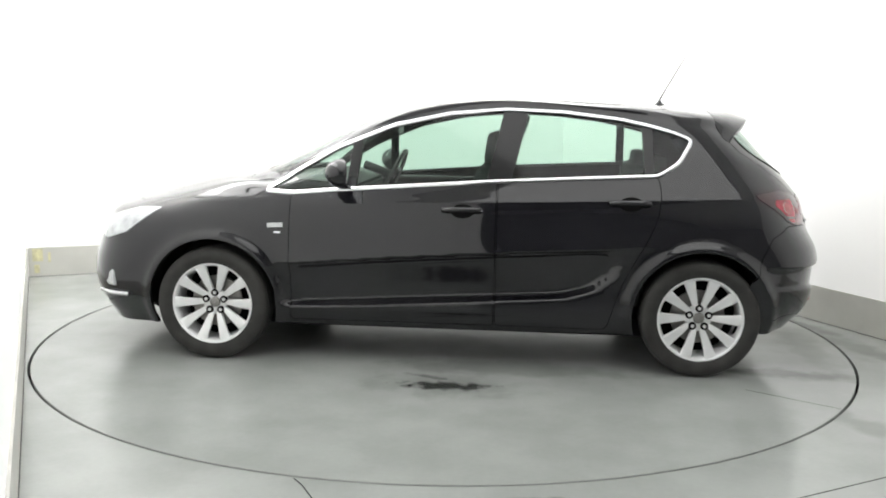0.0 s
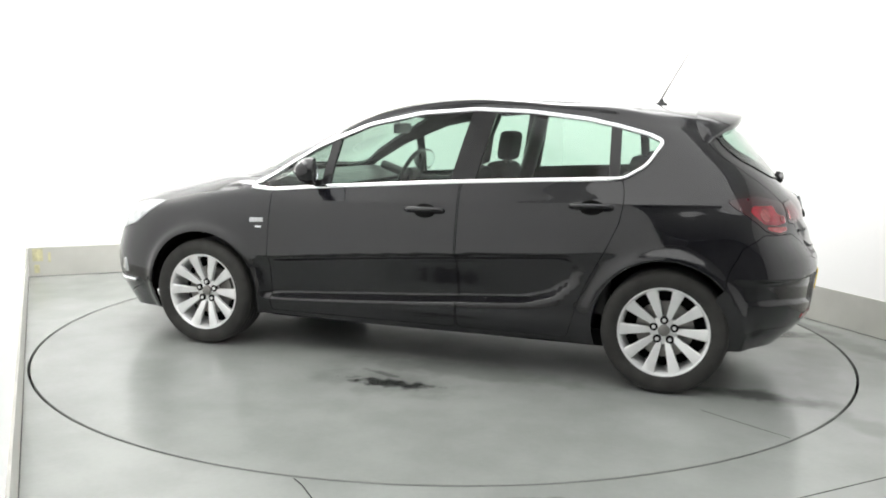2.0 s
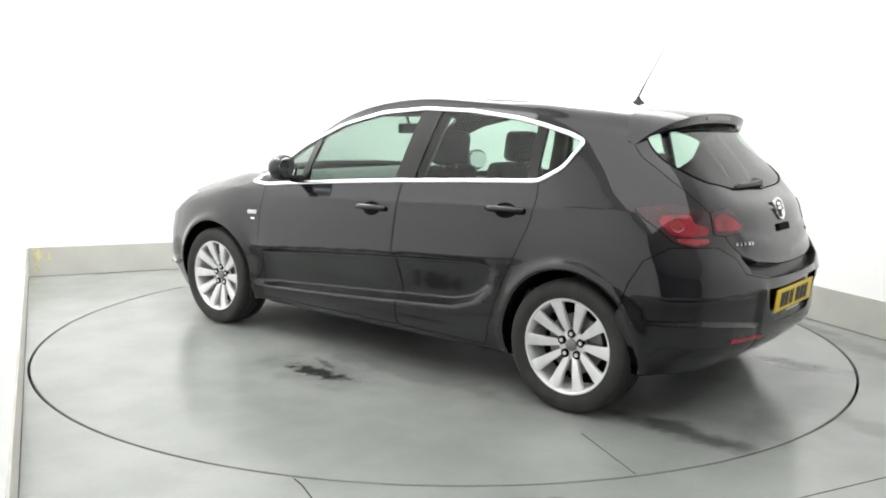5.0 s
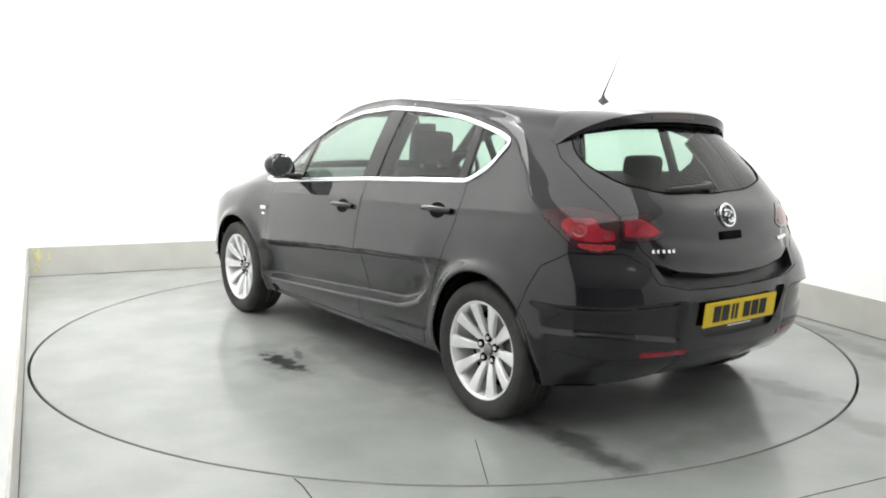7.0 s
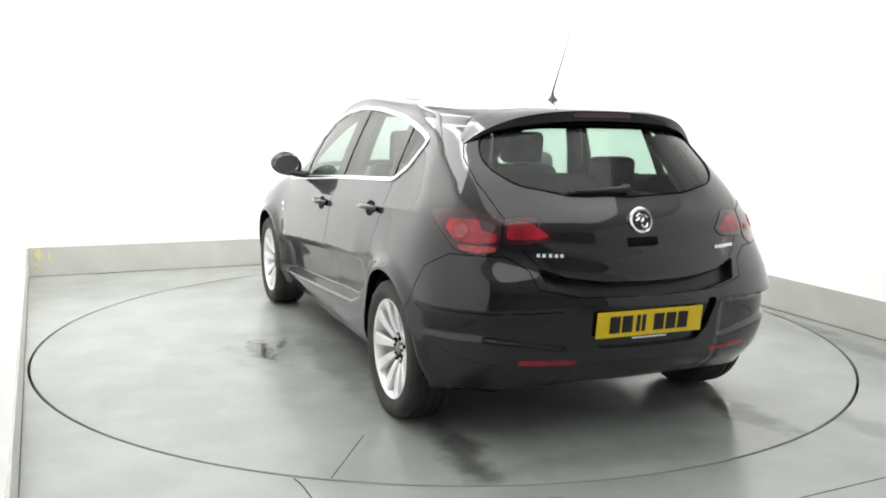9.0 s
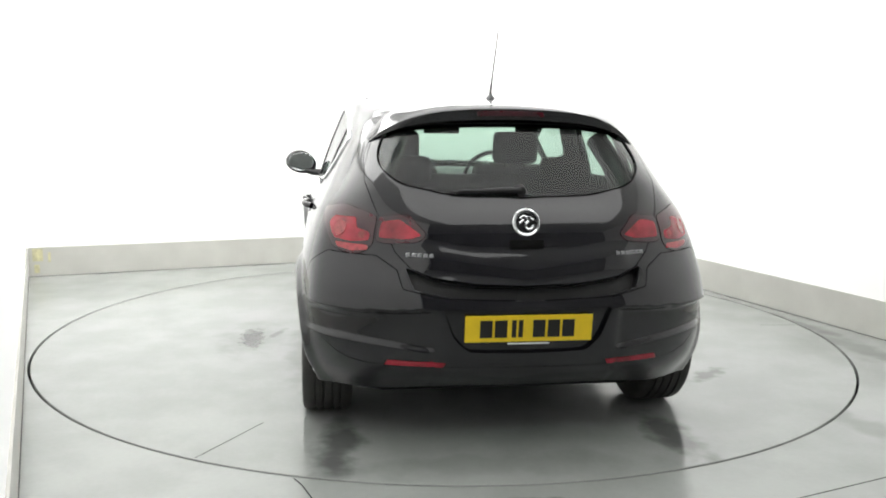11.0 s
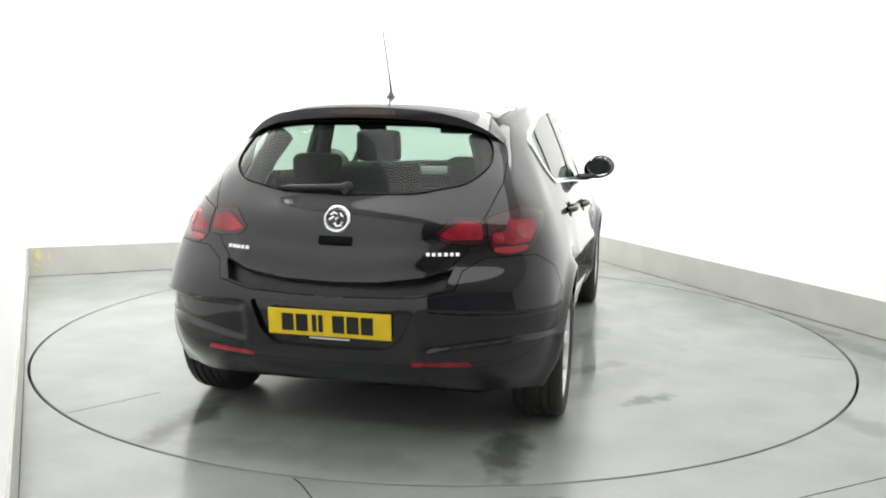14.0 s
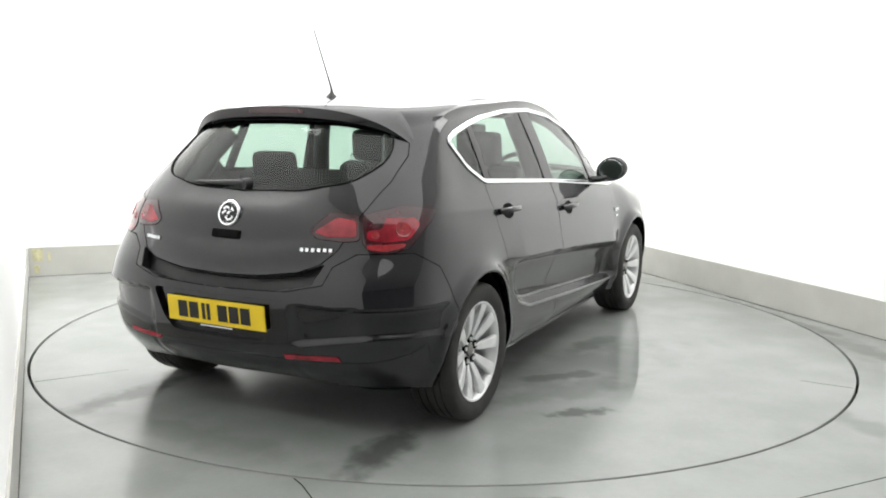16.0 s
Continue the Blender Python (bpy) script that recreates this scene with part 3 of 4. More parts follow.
def cut_skin():
    bm = SKIN.copy()
    bm.faces.layers.int.new("panel")
    anyw = lambda c: c.y > 0.5
    tail = lambda c: c.x < -1.35 and c.z > 0.3
    for k in (AXLE_F, AXLE_R):
        cut(bm, on_side, circle(k, WHEEL_Z, ARCH), anyw, 99)
    cut(bm, on_side, WINDOWS, lambda c: c.y > 0.5 and c.z > 0.85, 1)
    layer = bm.faces.layers.int["panel"]
    for ident, poly in PANES.items():
        cut(bm, on_side, poly, anyw, ident, 1)
    for f in bm.faces:
        if f[layer] == 1:
            x = f.calc_center_median().x
            f[layer] = 21 if x > 0.3 else 22 if x > -0.7 else 23
    cut(bm, on_side, FRONT_DOOR, lambda c: c.y > 0.6, 6)
    cut(bm, on_side, REAR_DOOR, lambda c: c.y > 0.6, 7)
    cut(bm, on_corner, BUMPER, lambda c: c.x < -1.4 and c.z < 0.9, 8)
    cut(bm, on_tail, TAILGATE, tail, 9)
    cut(bm, on_tail, REAR_GLASS, tail, 10)
    cut(bm, on_tail, RECESS, tail, 11)
    cut(bm, on_tail, PLATE_BAY, tail, 12)
    cut(bm, on_corner, LAMP_OUT, lambda c: c.x < -1.4 and c.z > 0.7, 13)
    cut(bm, on_corner, LAMP_IN, lambda c: c.x < -1.4 and c.z > 0.7, 14)
    cut(bm, on_corner, LAMP_CORE, lambda c: c.x < -1.4 and c.z > 0.7, 17)
    cut(bm, on_corner, LAMP_BAND, lambda c: c.x < -1.4 and c.z > 0.7, 20)
    cut(bm, on_corner, LAMP_GATE, lambda c: c.x < -1.4 and c.z > 0.7, 24)
    cut(bm, on_tail, SCREEN, lambda c: c.x > 0.15 and c.z > 1.0, 15)
    cut(bm, on_side, HEADLAMP, lambda c: c.x > 1.5 and c.y > 0.35, 16)
    cut(bm, lambda c: (c.x, c.y), BONNET, lambda c: c.x > 1.1 and c.z > 0.8, 18)
    cut(bm, on_tail, REFLECTOR, tail, 19)
    bm.normal_update()
    return bm


CUT = cut_skin()


def panel(ident, name, material, parent, label="", both=False, shift=0.0, rim=0.02, gap=0.0018):
    """The faces of one panel as a part, with turned-in edges. both: mirrored into one mesh, else one part a side."""
    layer = CUT.faces.layers.int["panel"]
    bm = bmesh.new()
    made = {}
    for f in CUT.faces:
        if f[layer] in (ident if isinstance(ident, tuple) else (ident,)):
            for v in f.verts:
                if v not in made:
                    made[v] = bm.verts.new(v.co)
            bm.faces.new([made[v] for v in f.verts])
    bm.normal_update()
    if gap:
        pull = {}
        for e in bm.edges:
            if e.is_boundary and not all(abs(v.co.y) < 1e-4 for v in e.verts):
                f = e.link_faces[0]
                t = (e.verts[1].co - e.verts[0].co).normalized()
                inn = f.normal.cross(t)
                if inn.dot(f.calc_center_median() - e.verts[0].co) < 0:
                    inn = -inn
                for v in e.verts:
                    pull.setdefault(v, []).append(inn)
        for v, ds in pull.items():
            s = sum(ds, Vector())
            s = s.normalized() * gap if s.length > 1e-6 else Vector()
            if abs(v.co.y) < 1e-4:
                s.y = 0
            v.co += s
    if both:
        other = bm.copy()
        mirror_y(other)
        bm = joined(bm, other)
        bmesh.ops.remove_doubles(bm, verts=[v for v in bm.verts if abs(v.co.y) < 1e-4], dist=2e-4)
    bm.normal_update()
    norm = {}
    for v in bm.verts:
        k = Vector((v.co.x, abs(v.co.y), v.co.z))
        n = skin_normal(k)
        if v.co.y < 0:
            n.y = -n.y
        norm[v] = n
    outer = len(bm.faces)
    rim_edges = [e for e in bm.edges if e.is_boundary and not all(abs(v.co.y) < 1e-4 for v in e.verts)] if rim else []
    inner = {}
    for e in rim_edges:
        for v in e.verts:
            if v not in inner:
                inner[v] = bm.verts.new(v.co - norm[v] * rim)
    for e in rim_edges:
        l = e.link_loops[0]
        a, b = l.vert, l.link_loop_next.vert
        bm.faces.new((b, a, inner[a], inner[b]))
    for v, n in list(norm.items()):
        v.co += n * shift
    bm.verts.index_update()
    bm.faces.index_update()
    table = {v.index: n for v, n in norm.items()}

    def finish(b2, sign):
        me = bpy.data.meshes.new(name)
        b2.to_mesh(me)
        b2.free()
        me.materials.append(material)
        for p in me.polygons:
            p.use_smooth = True
        ns = []
        for p in me.polygons:
            for li in p.loop_indices:
                n = table.get(me.loops[li].vertex_index) if p.index < outer else None
                ns.append((n.x, n.y * sign, n.z) if n else tuple(p.normal))
        me.normals_split_custom_set(ns)
        ob = new(name, me)
        ob.parent = parent
        if label:
            tagged(ob, label)
        return ob

    if both:
        return [finish(bm, 1)]
    twin = mirror_y(bm.copy())
    return [finish(bm, 1), finish(twin, -1)]


CAR = tagged(new("car"), "glossy black five-door hatchback with silver alloy wheels, on the turntable", "car")


def strip_on_side(poly, width, proud, close=True):
    """A rounded raised strip that follows an outline on the car's flank."""
    pts = []
    n = len(poly)
    for i in range(n):
        a, b = np.array(poly[i]), np.array(poly[(i + 1) % n])
        k = max(1, int(np.hypot(*(b - a)) / 0.04))
        pts += [tuple(a + (b - a) * j / k) for j in range(k)]
    bm = bmesh.new()
    rows = []
    m = len(pts)
    for i, p in enumerate(pts):
        d = np.array(pts[(i + 1) % m]) - np.array(pts[i - 1])
        d = d / max(np.hypot(*d), 1e-9)
        nrm = np.array((-d[1], d[0]))
        row = []
        for off, up in ((-0.5, -0.004), (-0.45, 0.7 * proud), (-0.2, proud), (0.2, proud), (0.45, 0.7 * proud), (0.5, -0.004)):
            q = np.array(p) + nrm * off * width
            s = side_at(q[0], q[1])
            row.append(bm.verts.new(s + skin_normal(s) * up))
        rows.append(row)
    for i in range(m if close else m - 1):
        a, b = rows[i], rows[(i + 1) % m]
        for j in range(5):
            bm.faces.new((a[j], a[j + 1], b[j + 1], b[j]))
    bmesh.ops.recalc_face_normals(bm, faces=bm.faces)
    return bm


def both_sides(name, make, material, parent, label="", smooth=40):
    a = part(name, make(), material, parent, label, smooth)
    b = part(name, mirror_y(make()), material, parent, label, smooth)
    return a, b


def car_shell():
    panel(0, "body", PAINT, CAR, "glossy black painted body shell", both=True)
    for k, n in ((21, "window_divider"), (22, "door_pillar"), (23, "rear_window_divider")):
        panel(k, n, GLOSS, CAR, "gloss black window pillar", gap=0)
    for k, n in ((2, "quarter_window"), (3, "front_door_window"), (4, "rear_door_window"), (5, "rear_quarter_window")):
        for ob in panel(k, n, GLASS, CAR, "green-tinted glass", gap=0, shift=-0.004, rim=0):
            ob.visible_shadow = False
    doors = panel(6, "front_door", PAINT, CAR) + panel(7, "rear_door", PAINT, CAR)
    panel(8, "rear_bumper", PAINT, CAR, both=True)
    gate = panel(9, "tailgate", PAINT, CAR, both=True)[0]
    panel(10, "rear_window", GLASS, gate, "green-tinted heated rear glass", both=True, gap=0, shift=-0.003, rim=0)[0].visible_shadow = False
    # slot faces are matt black, not body paint, to hold the slot's shade
    panel(11, "tailgate_recess", BLACK, CAR, "slot under the tailgate lip, its shade coloured black", both=True, gap=-0.001, shift=-0.045, rim=0.002)
    panel(12, "plate_recess", PAINT, CAR, "recess for the number plate", both=True, gap=-0.001, shift=-0.02, rim=0.002)
    lamps = panel(13, "tail_lamp", RED_DARK, CAR, "smoky dark red wraparound tail lamp", shift=0.003, gap=0.0006)
    for a, b, c in zip(lamps, panel(17, "lens", RED, CAR, "bright red lamp lens", shift=0.0034, gap=0), panel(20, "lower_lens", RED_LIGHT, CAR, "paler red lower lens", shift=0.0034, gap=0)):
        b.parent = c.parent = a
        s = 1 if b.data.vertices[0].co.y > 0 else -1
        # larger pale disc paints a reflected highlight on the lens; smaller is a paler patch
        for ang, z, rad in ((43.0, .912, .032), (37.0, .892, .015)):
            w = Vector((-math.cos(math.radians(ang)), math.sin(math.radians(ang)), 0))
            hit = SKIN_TREE.ray_cast(Vector((-1, 0, z)) + w * 2, -w)[0]
            n = skin_normal(hit)
            bm = moved(lathe([(.001, .001), (rad * .5, .003), (rad * .8, .001), (rad, .003), (rad * 1.06, -.002)], 24), Matrix.Translation(hit + n * .003) @ Vector((0, 1, 0)).rotation_difference(n).to_matrix().to_4x4())
            part("pale_lens_disc", mirror_y(bm) if s < 0 else bm, RED_LIGHT, a, "round pale red disc, the larger one a painted highlight", 60)
    for a, b in zip(panel(14, "tailgate_lamp", RED_DARK, CAR, "smoky dark red lamp on the tailgate", shift=0.003, gap=0.0006), panel(24, "lens", RED, CAR, "bright red lamp lens", shift=0.0034, gap=0)):
        b.parent = a
    panel(15, "windscreen", GLASS, CAR, "green-tinted windscreen", both=True, gap=0, shift=-0.003, rim=0)[0].visible_shadow = False
    panel(16, "headlamp", CLEAR, CAR, "clear swept-back headlamp", shift=0.002)
    # added dark copy of the skin; stops light leaking through the panel gaps
    panel((0, 6, 7, 8, 9, 13, 14, 16, 17, 18, 19, 20, 24), "light_block_shell", DARK, CAR, "added dark lining that stops light leaking through panel gaps", both=True, gap=0, shift=-0.026, rim=0)
    panel(18, "bonnet", PAINT, CAR, both=True)
    panel(19, "reflector", RED, CAR, "red reflector strip", shift=0.003, gap=0)
    both_sides("window_trim", lambda: strip_on_side(WINDOWS, 0.021, 0.009), CHROME, CAR, "polished chrome window surround", 50)
    # dark inner tub under the skin
    plan = [(-1.72, -.55), (-1.72, .55), (-1.6, .74), (-1.0, .78), (.9, .78), (1.7, .62), (2.0, .3), (2.0, -.3), (1.7, -.62), (.9, -.78), (-1.0, -.78), (-1.6, -.74)]
    part("floor_pan", prism(plan, 0.19, 0.28), DARK, CAR, "dark underbody")


# ---- wheels ----
def make_wheel(parent, m):
    root = new("wheel")
    root.parent = parent
    root.matrix_basis = m
    r0 = 0.3165
    prof = [(.225, -.10), (.245, -.105), (.280, -.112), (.300, -.108), (.3105, -.098), (.3155, -.08)]
    for h in (-.055, -.02, .02, .055):
        prof += [(r0, h - .014), (r0, h - .006), (r0 - .008, h - .005), (r0 - .008, h + .005), (r0, h + .006)]
    prof += [(.3155, .08), (.3105, .098), (.300, .108), (.291, .110), (.281, .1125), (.261, .111), (.245, .105), (.230, .098), (.226, .09)]
    part("tyre", lathe(prof, 72), RUBBER, root, "black road tyre with moulded tread", 35)
    part("rim", lathe([(.226, -.09), (.215, -.085), (.205, -.02), (.207, .06), (.214, .09), (.222, .099), (.2285, .100), (.2295, .096), (.226, .088)], 72), ALLOY, root, "silver alloy wheel rim", 35)
    part("brake_disc", lathe([(.05, -.01), (.145, -.01), (.145, .012), (.06, .014), (.05, -.01)], 48), STEEL, root, "", 30)
    part("backplate", lathe([(.001, -.05), (.204, -.05), (.204, -.045), (.001, -.045)], 36), DARK, root)
    for i in range(10):
        bm = bmesh.new()
        prof = [(.060, .013, .052), (.080, .0155, .060), (.12, .020, .074), (.17, .025, .086), (.205, .030, .093), (.219, .034, .094)]
        rows = []
        for r, w, h in prof:
            rows.append([bm.verts.new((x, yy, r)) for x, yy in ((-w, h - .022), (-w, h - .004), (-w * .8, h), (w * .8, h), (w, h - .004), (w, h - .022))])
        for a, b in zip(rows, rows[1:]):
            for j in range(5):
                bm.faces.new((a[j], a[j + 1], b[j + 1], b[j]))
        bmesh.ops.recalc_face_normals(bm, faces=bm.faces)
        part("spoke", moved(bm, Matrix.Rotation(2 * math.pi * (i + .5) / 10, 4, "Y")), ALLOY, root, "", 35)
    part("hub", lathe([(.001, .048), (.064, .048), (.071, .044), (.074, .035), (.07, .02)], 40), ALLOY, root, "", 35)
    part("hub_cap", lathe([(.001, .061), (.022, .061), (.028, .058), (.030, .048)], 28), STEEL, root, "round hub cap with a plain emblem", 35)
    for i in range(5):
        k = 2 * math.pi * i / 5
        bm = lathe([(.001, .058), (.007, .061), (.0095, .061), (.0105, .044)], 12)
        part("wheel_nut", moved(bm, Matrix.Translation((.054 * math.sin(k), 0, .054 * math.cos(k)))), ALLOY, root)
        # raised black ring paints the shade of the hole round each nut
        bm = lathe([(.0105, .0560), (.0195, .0575), (.0205, .0560), (.0205, .0450), (.0105, .0450)], 16)
        part("nut_shade_ring", moved(bm, Matrix.Translation((.054 * math.sin(k), 0, .054 * math.cos(k)))), DARK, root)
    return root


def wheels():
    for x, y in ((AXLE_F, .800), (AXLE_R, .790)):
        make_wheel(CAR, pose(x, y, .317))
        make_wheel(CAR, pose(x, -y, .317, 0, 0, 180))
    for x in (AXLE_F, AXLE_R):
        for s in (1, -1):
            # liner inside the arch
            bm = bmesh.new()
            rows = []
            for i in range(25):
                k = math.radians(-4 + 188 * i / 24)
                c, q = math.cos(k), math.sin(k)
                r = ARCH + 0.006
                rows.append([bm.verts.new((x + rr * c, s * yy, WHEEL_Z + rr * q)) for rr, yy in ((r, .865), (r, .54), (.05, .53))])
            for a, b in zip(rows, rows[1:]):
                for j in range(2):
                    bm.faces.new((a[j], a[j + 1], b[j + 1], b[j]))
            part("arch_liner", bm, DARK, CAR, "black wheel arch liner")


# ---- fittings of the car ----
def spoiler():
    """A lip over the rear glass whose ends taper down the glass's upper corners."""
    bm = bmesh.new()
    rows = []
    for i in range(41):
        u = -1 + i / 20
        k, sg = abs(u), (1 if u >= 0 else -1)
        y = 0.605 * k
        zt = 1.413 - 0.050 * k ** 2 - 0.105 * k ** 5
        th = 0.056 * (1 - k ** 4) + 0.004
        base = tail_at(y, zt).x
        xr = tail_at(y, zt - th / 2).x - 0.070 * (1 - k ** 6) - 0.003
        front, n, _, _ = SKIN_TREE.find_nearest(Vector((base + 0.13 * (1 - 0.75 * k ** 4), y, zt + 0.055 * (1 - k ** 4) + 0.01)))
        n = skin_normal(front)
        e = Vector((xr, y, zt))
        mid = (front + e) / 2 + n * (0.010 * (1 - k ** 6) + 0.001)
        low = tail_at(y, zt - th)
        pts = [front - n * .012, front + n * .002, mid, e + Vector((.014, 0, .002)), e + Vector((0, 0, -.006 * (1 - k ** 6))), e + Vector((.003, 0, -.4 * th)),
               e + Vector((.3 * (low.x - xr), 0, -.85 * th)), low + Vector((.012, 0, 0))]
        rows.append([bm.verts.new((p.x, p.y * sg, p.z)) for p in pts])
    for a, b in zip(rows, rows[1:]):
        for j in range(7):
            bm.faces.new((a[j], a[j + 1], b[j + 1], b[j]))
    bm.faces.new(rows[0])
    bm.faces.new(rows[-1][::-1])
    bmesh.ops.recalc_face_normals(bm, faces=bm.faces)
    sp = part("roof_spoiler", bm, PAINT, CAR, "glossy black roof spoiler over the rear window", 40)
    rear = tail_at(0, 1.385).x - 0.073
    part("brake_light", box_bm(rear - .002, rear + .03, -.15, .15, 1.374, 1.400, .004), RED_DARK, sp, "dark red high brake light")


def mirrors():
    for s in (1, -1):
        bm = bmesh.new()
        bmesh.ops.create_uvsphere(bm, u_segments=28, v_segments=16, radius=1)
        for v in bm.verts:
            x, y, z = v.co
            y = y * .102 * (1 - .12 * z)
            v.co = (max(x * .085, -.268 * y - .025), y, z * .078 + .12 * y)
        moved(bm, Matrix.Translation((.60, .930, 1.062)))
        if s < 0:
            mirror_y(bm)
        shell = part("door_mirror", bm, PAINT, CAR, "black door mirror with chrome-bright glass", 45)
        bm = lathe([(.001, 0), (.9, 0), (.92, .02), (.9, .04)], 28)
        moved(bm, pose(.574, .930, 1.063, 0, 0, 105) @ Matrix.Diagonal((.092, .05, .066, 1)))
        if s < 0:
            mirror_y(bm)
        part("mirror_glass", bm, MIRROR, shell)
        bm = tube([(.60, .80, .99), (.60, .86, .995), (.605, .92, 1.015)], lambda t: .032 - .008 * t, 10, squash=.8)
        if s < 0:
            mirror_y(bm)
        part("mirror_foot", bm, GLOSS, shell, "", 40)


def handles():
    for x, z in ((-.055, .868), (-.955, .925)):
        for s in (1, -1):
            c = side_at(x, z)
            n = skin_normal(c)
            # flat near-black disc on the skin; its colour is the finger recess's shade
            shade_disc = lathe([(.001, .0012), (.9, .0014), (1, .0020), (1.03, .0002)], 28)
            base = Matrix.Translation(c + n * .001) @ Vector((0, 1, 0)).rotation_difference(n).to_matrix().to_4x4()
            moved(shade_disc, base @ Matrix.Diagonal((.062, 1, .038, 1)))
            if s < 0:
                mirror_y(shade_disc)
            part("handle_shade", shade_disc, DARK, CAR, "flat black disc painting the shade of a handle's finger recess", 30)
            pts = [base @ Vector((dx, dy, .004)) for dx, dy in ((.105, .004), (.095, .022), (.05, .034), (-.03, .036), (-.085, .026), (-.10, .004))]
            bar = tube(pts, .0145, 10, squash=1.0)
            if s < 0:
                mirror_y(bar)
            part("door_handle", bar, PAINT, CAR, "glossy black pull handle", 60)


def tail_fittings():
    # number plate, its letters as plain bars
    bm = moved(box_bm(-.004, .004, -.26, .26, -.0555, .0555, .004), pose(-2.080, 0, .541, 0, -6, 0))
    plate = part("number_plate", bm, YELLOW, CAR, "yellow number plate with black bars for characters")
    for y0, w in ((.185, .05), (.125, .05), (.072, .018), (.045, .018), (-.03, .05), (-.09, .05), (-.15, .05)):
        bm = moved(box_bm(-.0055, -.0035, -w / 2, w / 2, -.036, .036), pose(-2.080, 0, .541, 0, -6, 0) @ pose(0, y0 - .01, 0))
        part("character_bar", bm, INK, plate)
    part("plate_strip", moved(box_bm(-.0055, -.0035, -.085, .085, -.003, .003), pose(-2.080, 0, .541, 0, -6, 0) @ pose(0, 0, -.062)), ALLOY, CAR, "small pale strip below the plate")
    # round badge
    c = tail_at(0, .952)
    tilt = pose(c.x - .004, 0, .952, 0, 0, 90) @ pose(0, 0, 0, 17, 0, 0)
    badge = part("emblem", moved(lathe([(.001, .002), (.043, .002), (.046, .008), (.053, .010), (.057, .006), (.057, -.006)], 40), tilt), CHROME, CAR, "round chrome tailgate emblem with a plain device", 35)
    part("emblem_field", moved(lathe([(.001, .006), (.041, .006), (.041, .002)], 32), tilt @ pose(0, 0.0005, 0)), GLOSS, badge)
    wave = [(-.026, -.012), (-.020, -.027), (-.004, -.030), (.008, -.018), (.002, -.004), (-.008, .006), (-.004, .020), (.012, .026), (.027, .016)]
    flag = [(.010, .010), (.020, .004), (.030, -.004)]
    dev = joined(tube([(x, .008, z) for x, z in wave], lambda t: .0075 - .004 * abs(t - .45), 8), tube([(x, .008, z) for x, z in flag], .006, 8),
                 tube([(-.030, .008, .010), (-.020, .008, .014), (-.014, .008, .024)], .005, 8))
    part("emblem_device", moved(dev, tilt), CHROME, badge, "", 40)
    # raised near-black block drawn where the boot release recess looks dark
    c = tail_at(0, .867)
    part("boot_release", moved(box_bm(-.012, .006, -.07, .07, -.018, .018, .006), pose(c.x, 0, .868, 0, 14, 0)), DARK, CAR, "raised black block in place of the dark boot release recess")
    # model lettering as plain bars
    for y0, n, w, z in ((.476, 5, .0165, .822), (-.385, 6, .0165, .828)):
        for i in range(n):
            y = y0 - i * .0225
            c = tail_at(abs(y), z)
            part("letter_bar", moved(box_bm(-.004, .003, -w / 2, w / 2, -.0075, .0075, .001), pose(c.x - .002, y, z, 0, 14, 0)), CHROME, CAR, "small chrome letter bar")
    # wiper
    pts = [tail_at(abs(y), z) + Vector((-.018, 0, .0)) for y, z in ((0, 1.074), (0.08, 1.073), (.18, 1.070), (.26, 1.070))]
    for p, y in zip(pts, (0, .08, .18, .26)):
        p.y = y
    wiper = part("rear_wiper", tube(pts, lambda t: .016 - .008 * t, 8), BLACK, CAR, "black rear window wiper", 50)
    part("wiper_blade", tube([tail_at(abs(y), 1.066) + Vector((-.014, 0, 0)) for y in (.02, .15, .29)], .007, 6), BLACK, wiper)
    part("wiper_pivot", moved(lathe([(.001, .03), (.02, .028), (.026, .01), (.028, -.01)], 16), pose(pts[0].x + .018, 0, 1.070, 0, 0, 90)), BLACK, wiper, "", 40)
    # black seal round the rear glass
    edge = [p for p in REAR_GLASS if p[0] > 0]
    line = [tail_at(y, z) for y, z in edge]
    line = [tail_at(0, 1.044)] + line + [tail_at(0, 1.348)]
    loop = line + [Vector((p.x, -p.y, p.z)) for p in line[-2:0:-1]]
    part("rear_window_seal", tube([p - Vector((.002, 0, 0)) for p in loop], .0035, 6, closed=True), DARK, CAR, "black rubber seal round the rear glass", 60)
    # roof aerial
    c = roof_at(-1.20, 0)
    foot = part("aerial", moved(lathe([(.001, .036), (.007, .035), (.010, .02), (.022, .009), (.028, 0)], 20, "z"), pose(c.x, 0, c.z - .002) @ Matrix.Diagonal((1.4, .8, 1, 1))), BLACK, CAR, "black roof aerial with a thin mast", 40)
    part("aerial_mast", tube([(c.x, 0, c.z + .035), (c.x - .04, 0, c.z + .11), (c.x - .15, 0, c.z + .31)], lambda t: .0058 - .0030 * t ** .5, 8), BLACK, foot)
    for s in (1, -1):
        pts = [roof_at(x, .565) for x in (-1.15, -.9, -.6, -.3, -.05, .12)]
        pts = [Vector((p.x, s * p.y, p.z - .001)) for p in pts]
        part("roof_seam", tube(pts, .0035, 6), BLACK, CAR, "black roof gutter strip")
    # front wing repeater badge
    for s in (1, -1):
        c = side_at(.985, .767)
        bm = moved(box_bm(-.045, .045, -.004, .005, -.013, .013, .003), Matrix.Translation((c.x, c.y, c.z)) @ pose(0, 0, 0, 4, 3, -2))
        part("side_repeater", mirror_y(bm) if s < 0 else bm, CLEAR, CAR, "small clear side indicator on the front wing")
        c = side_at(.97, .728)
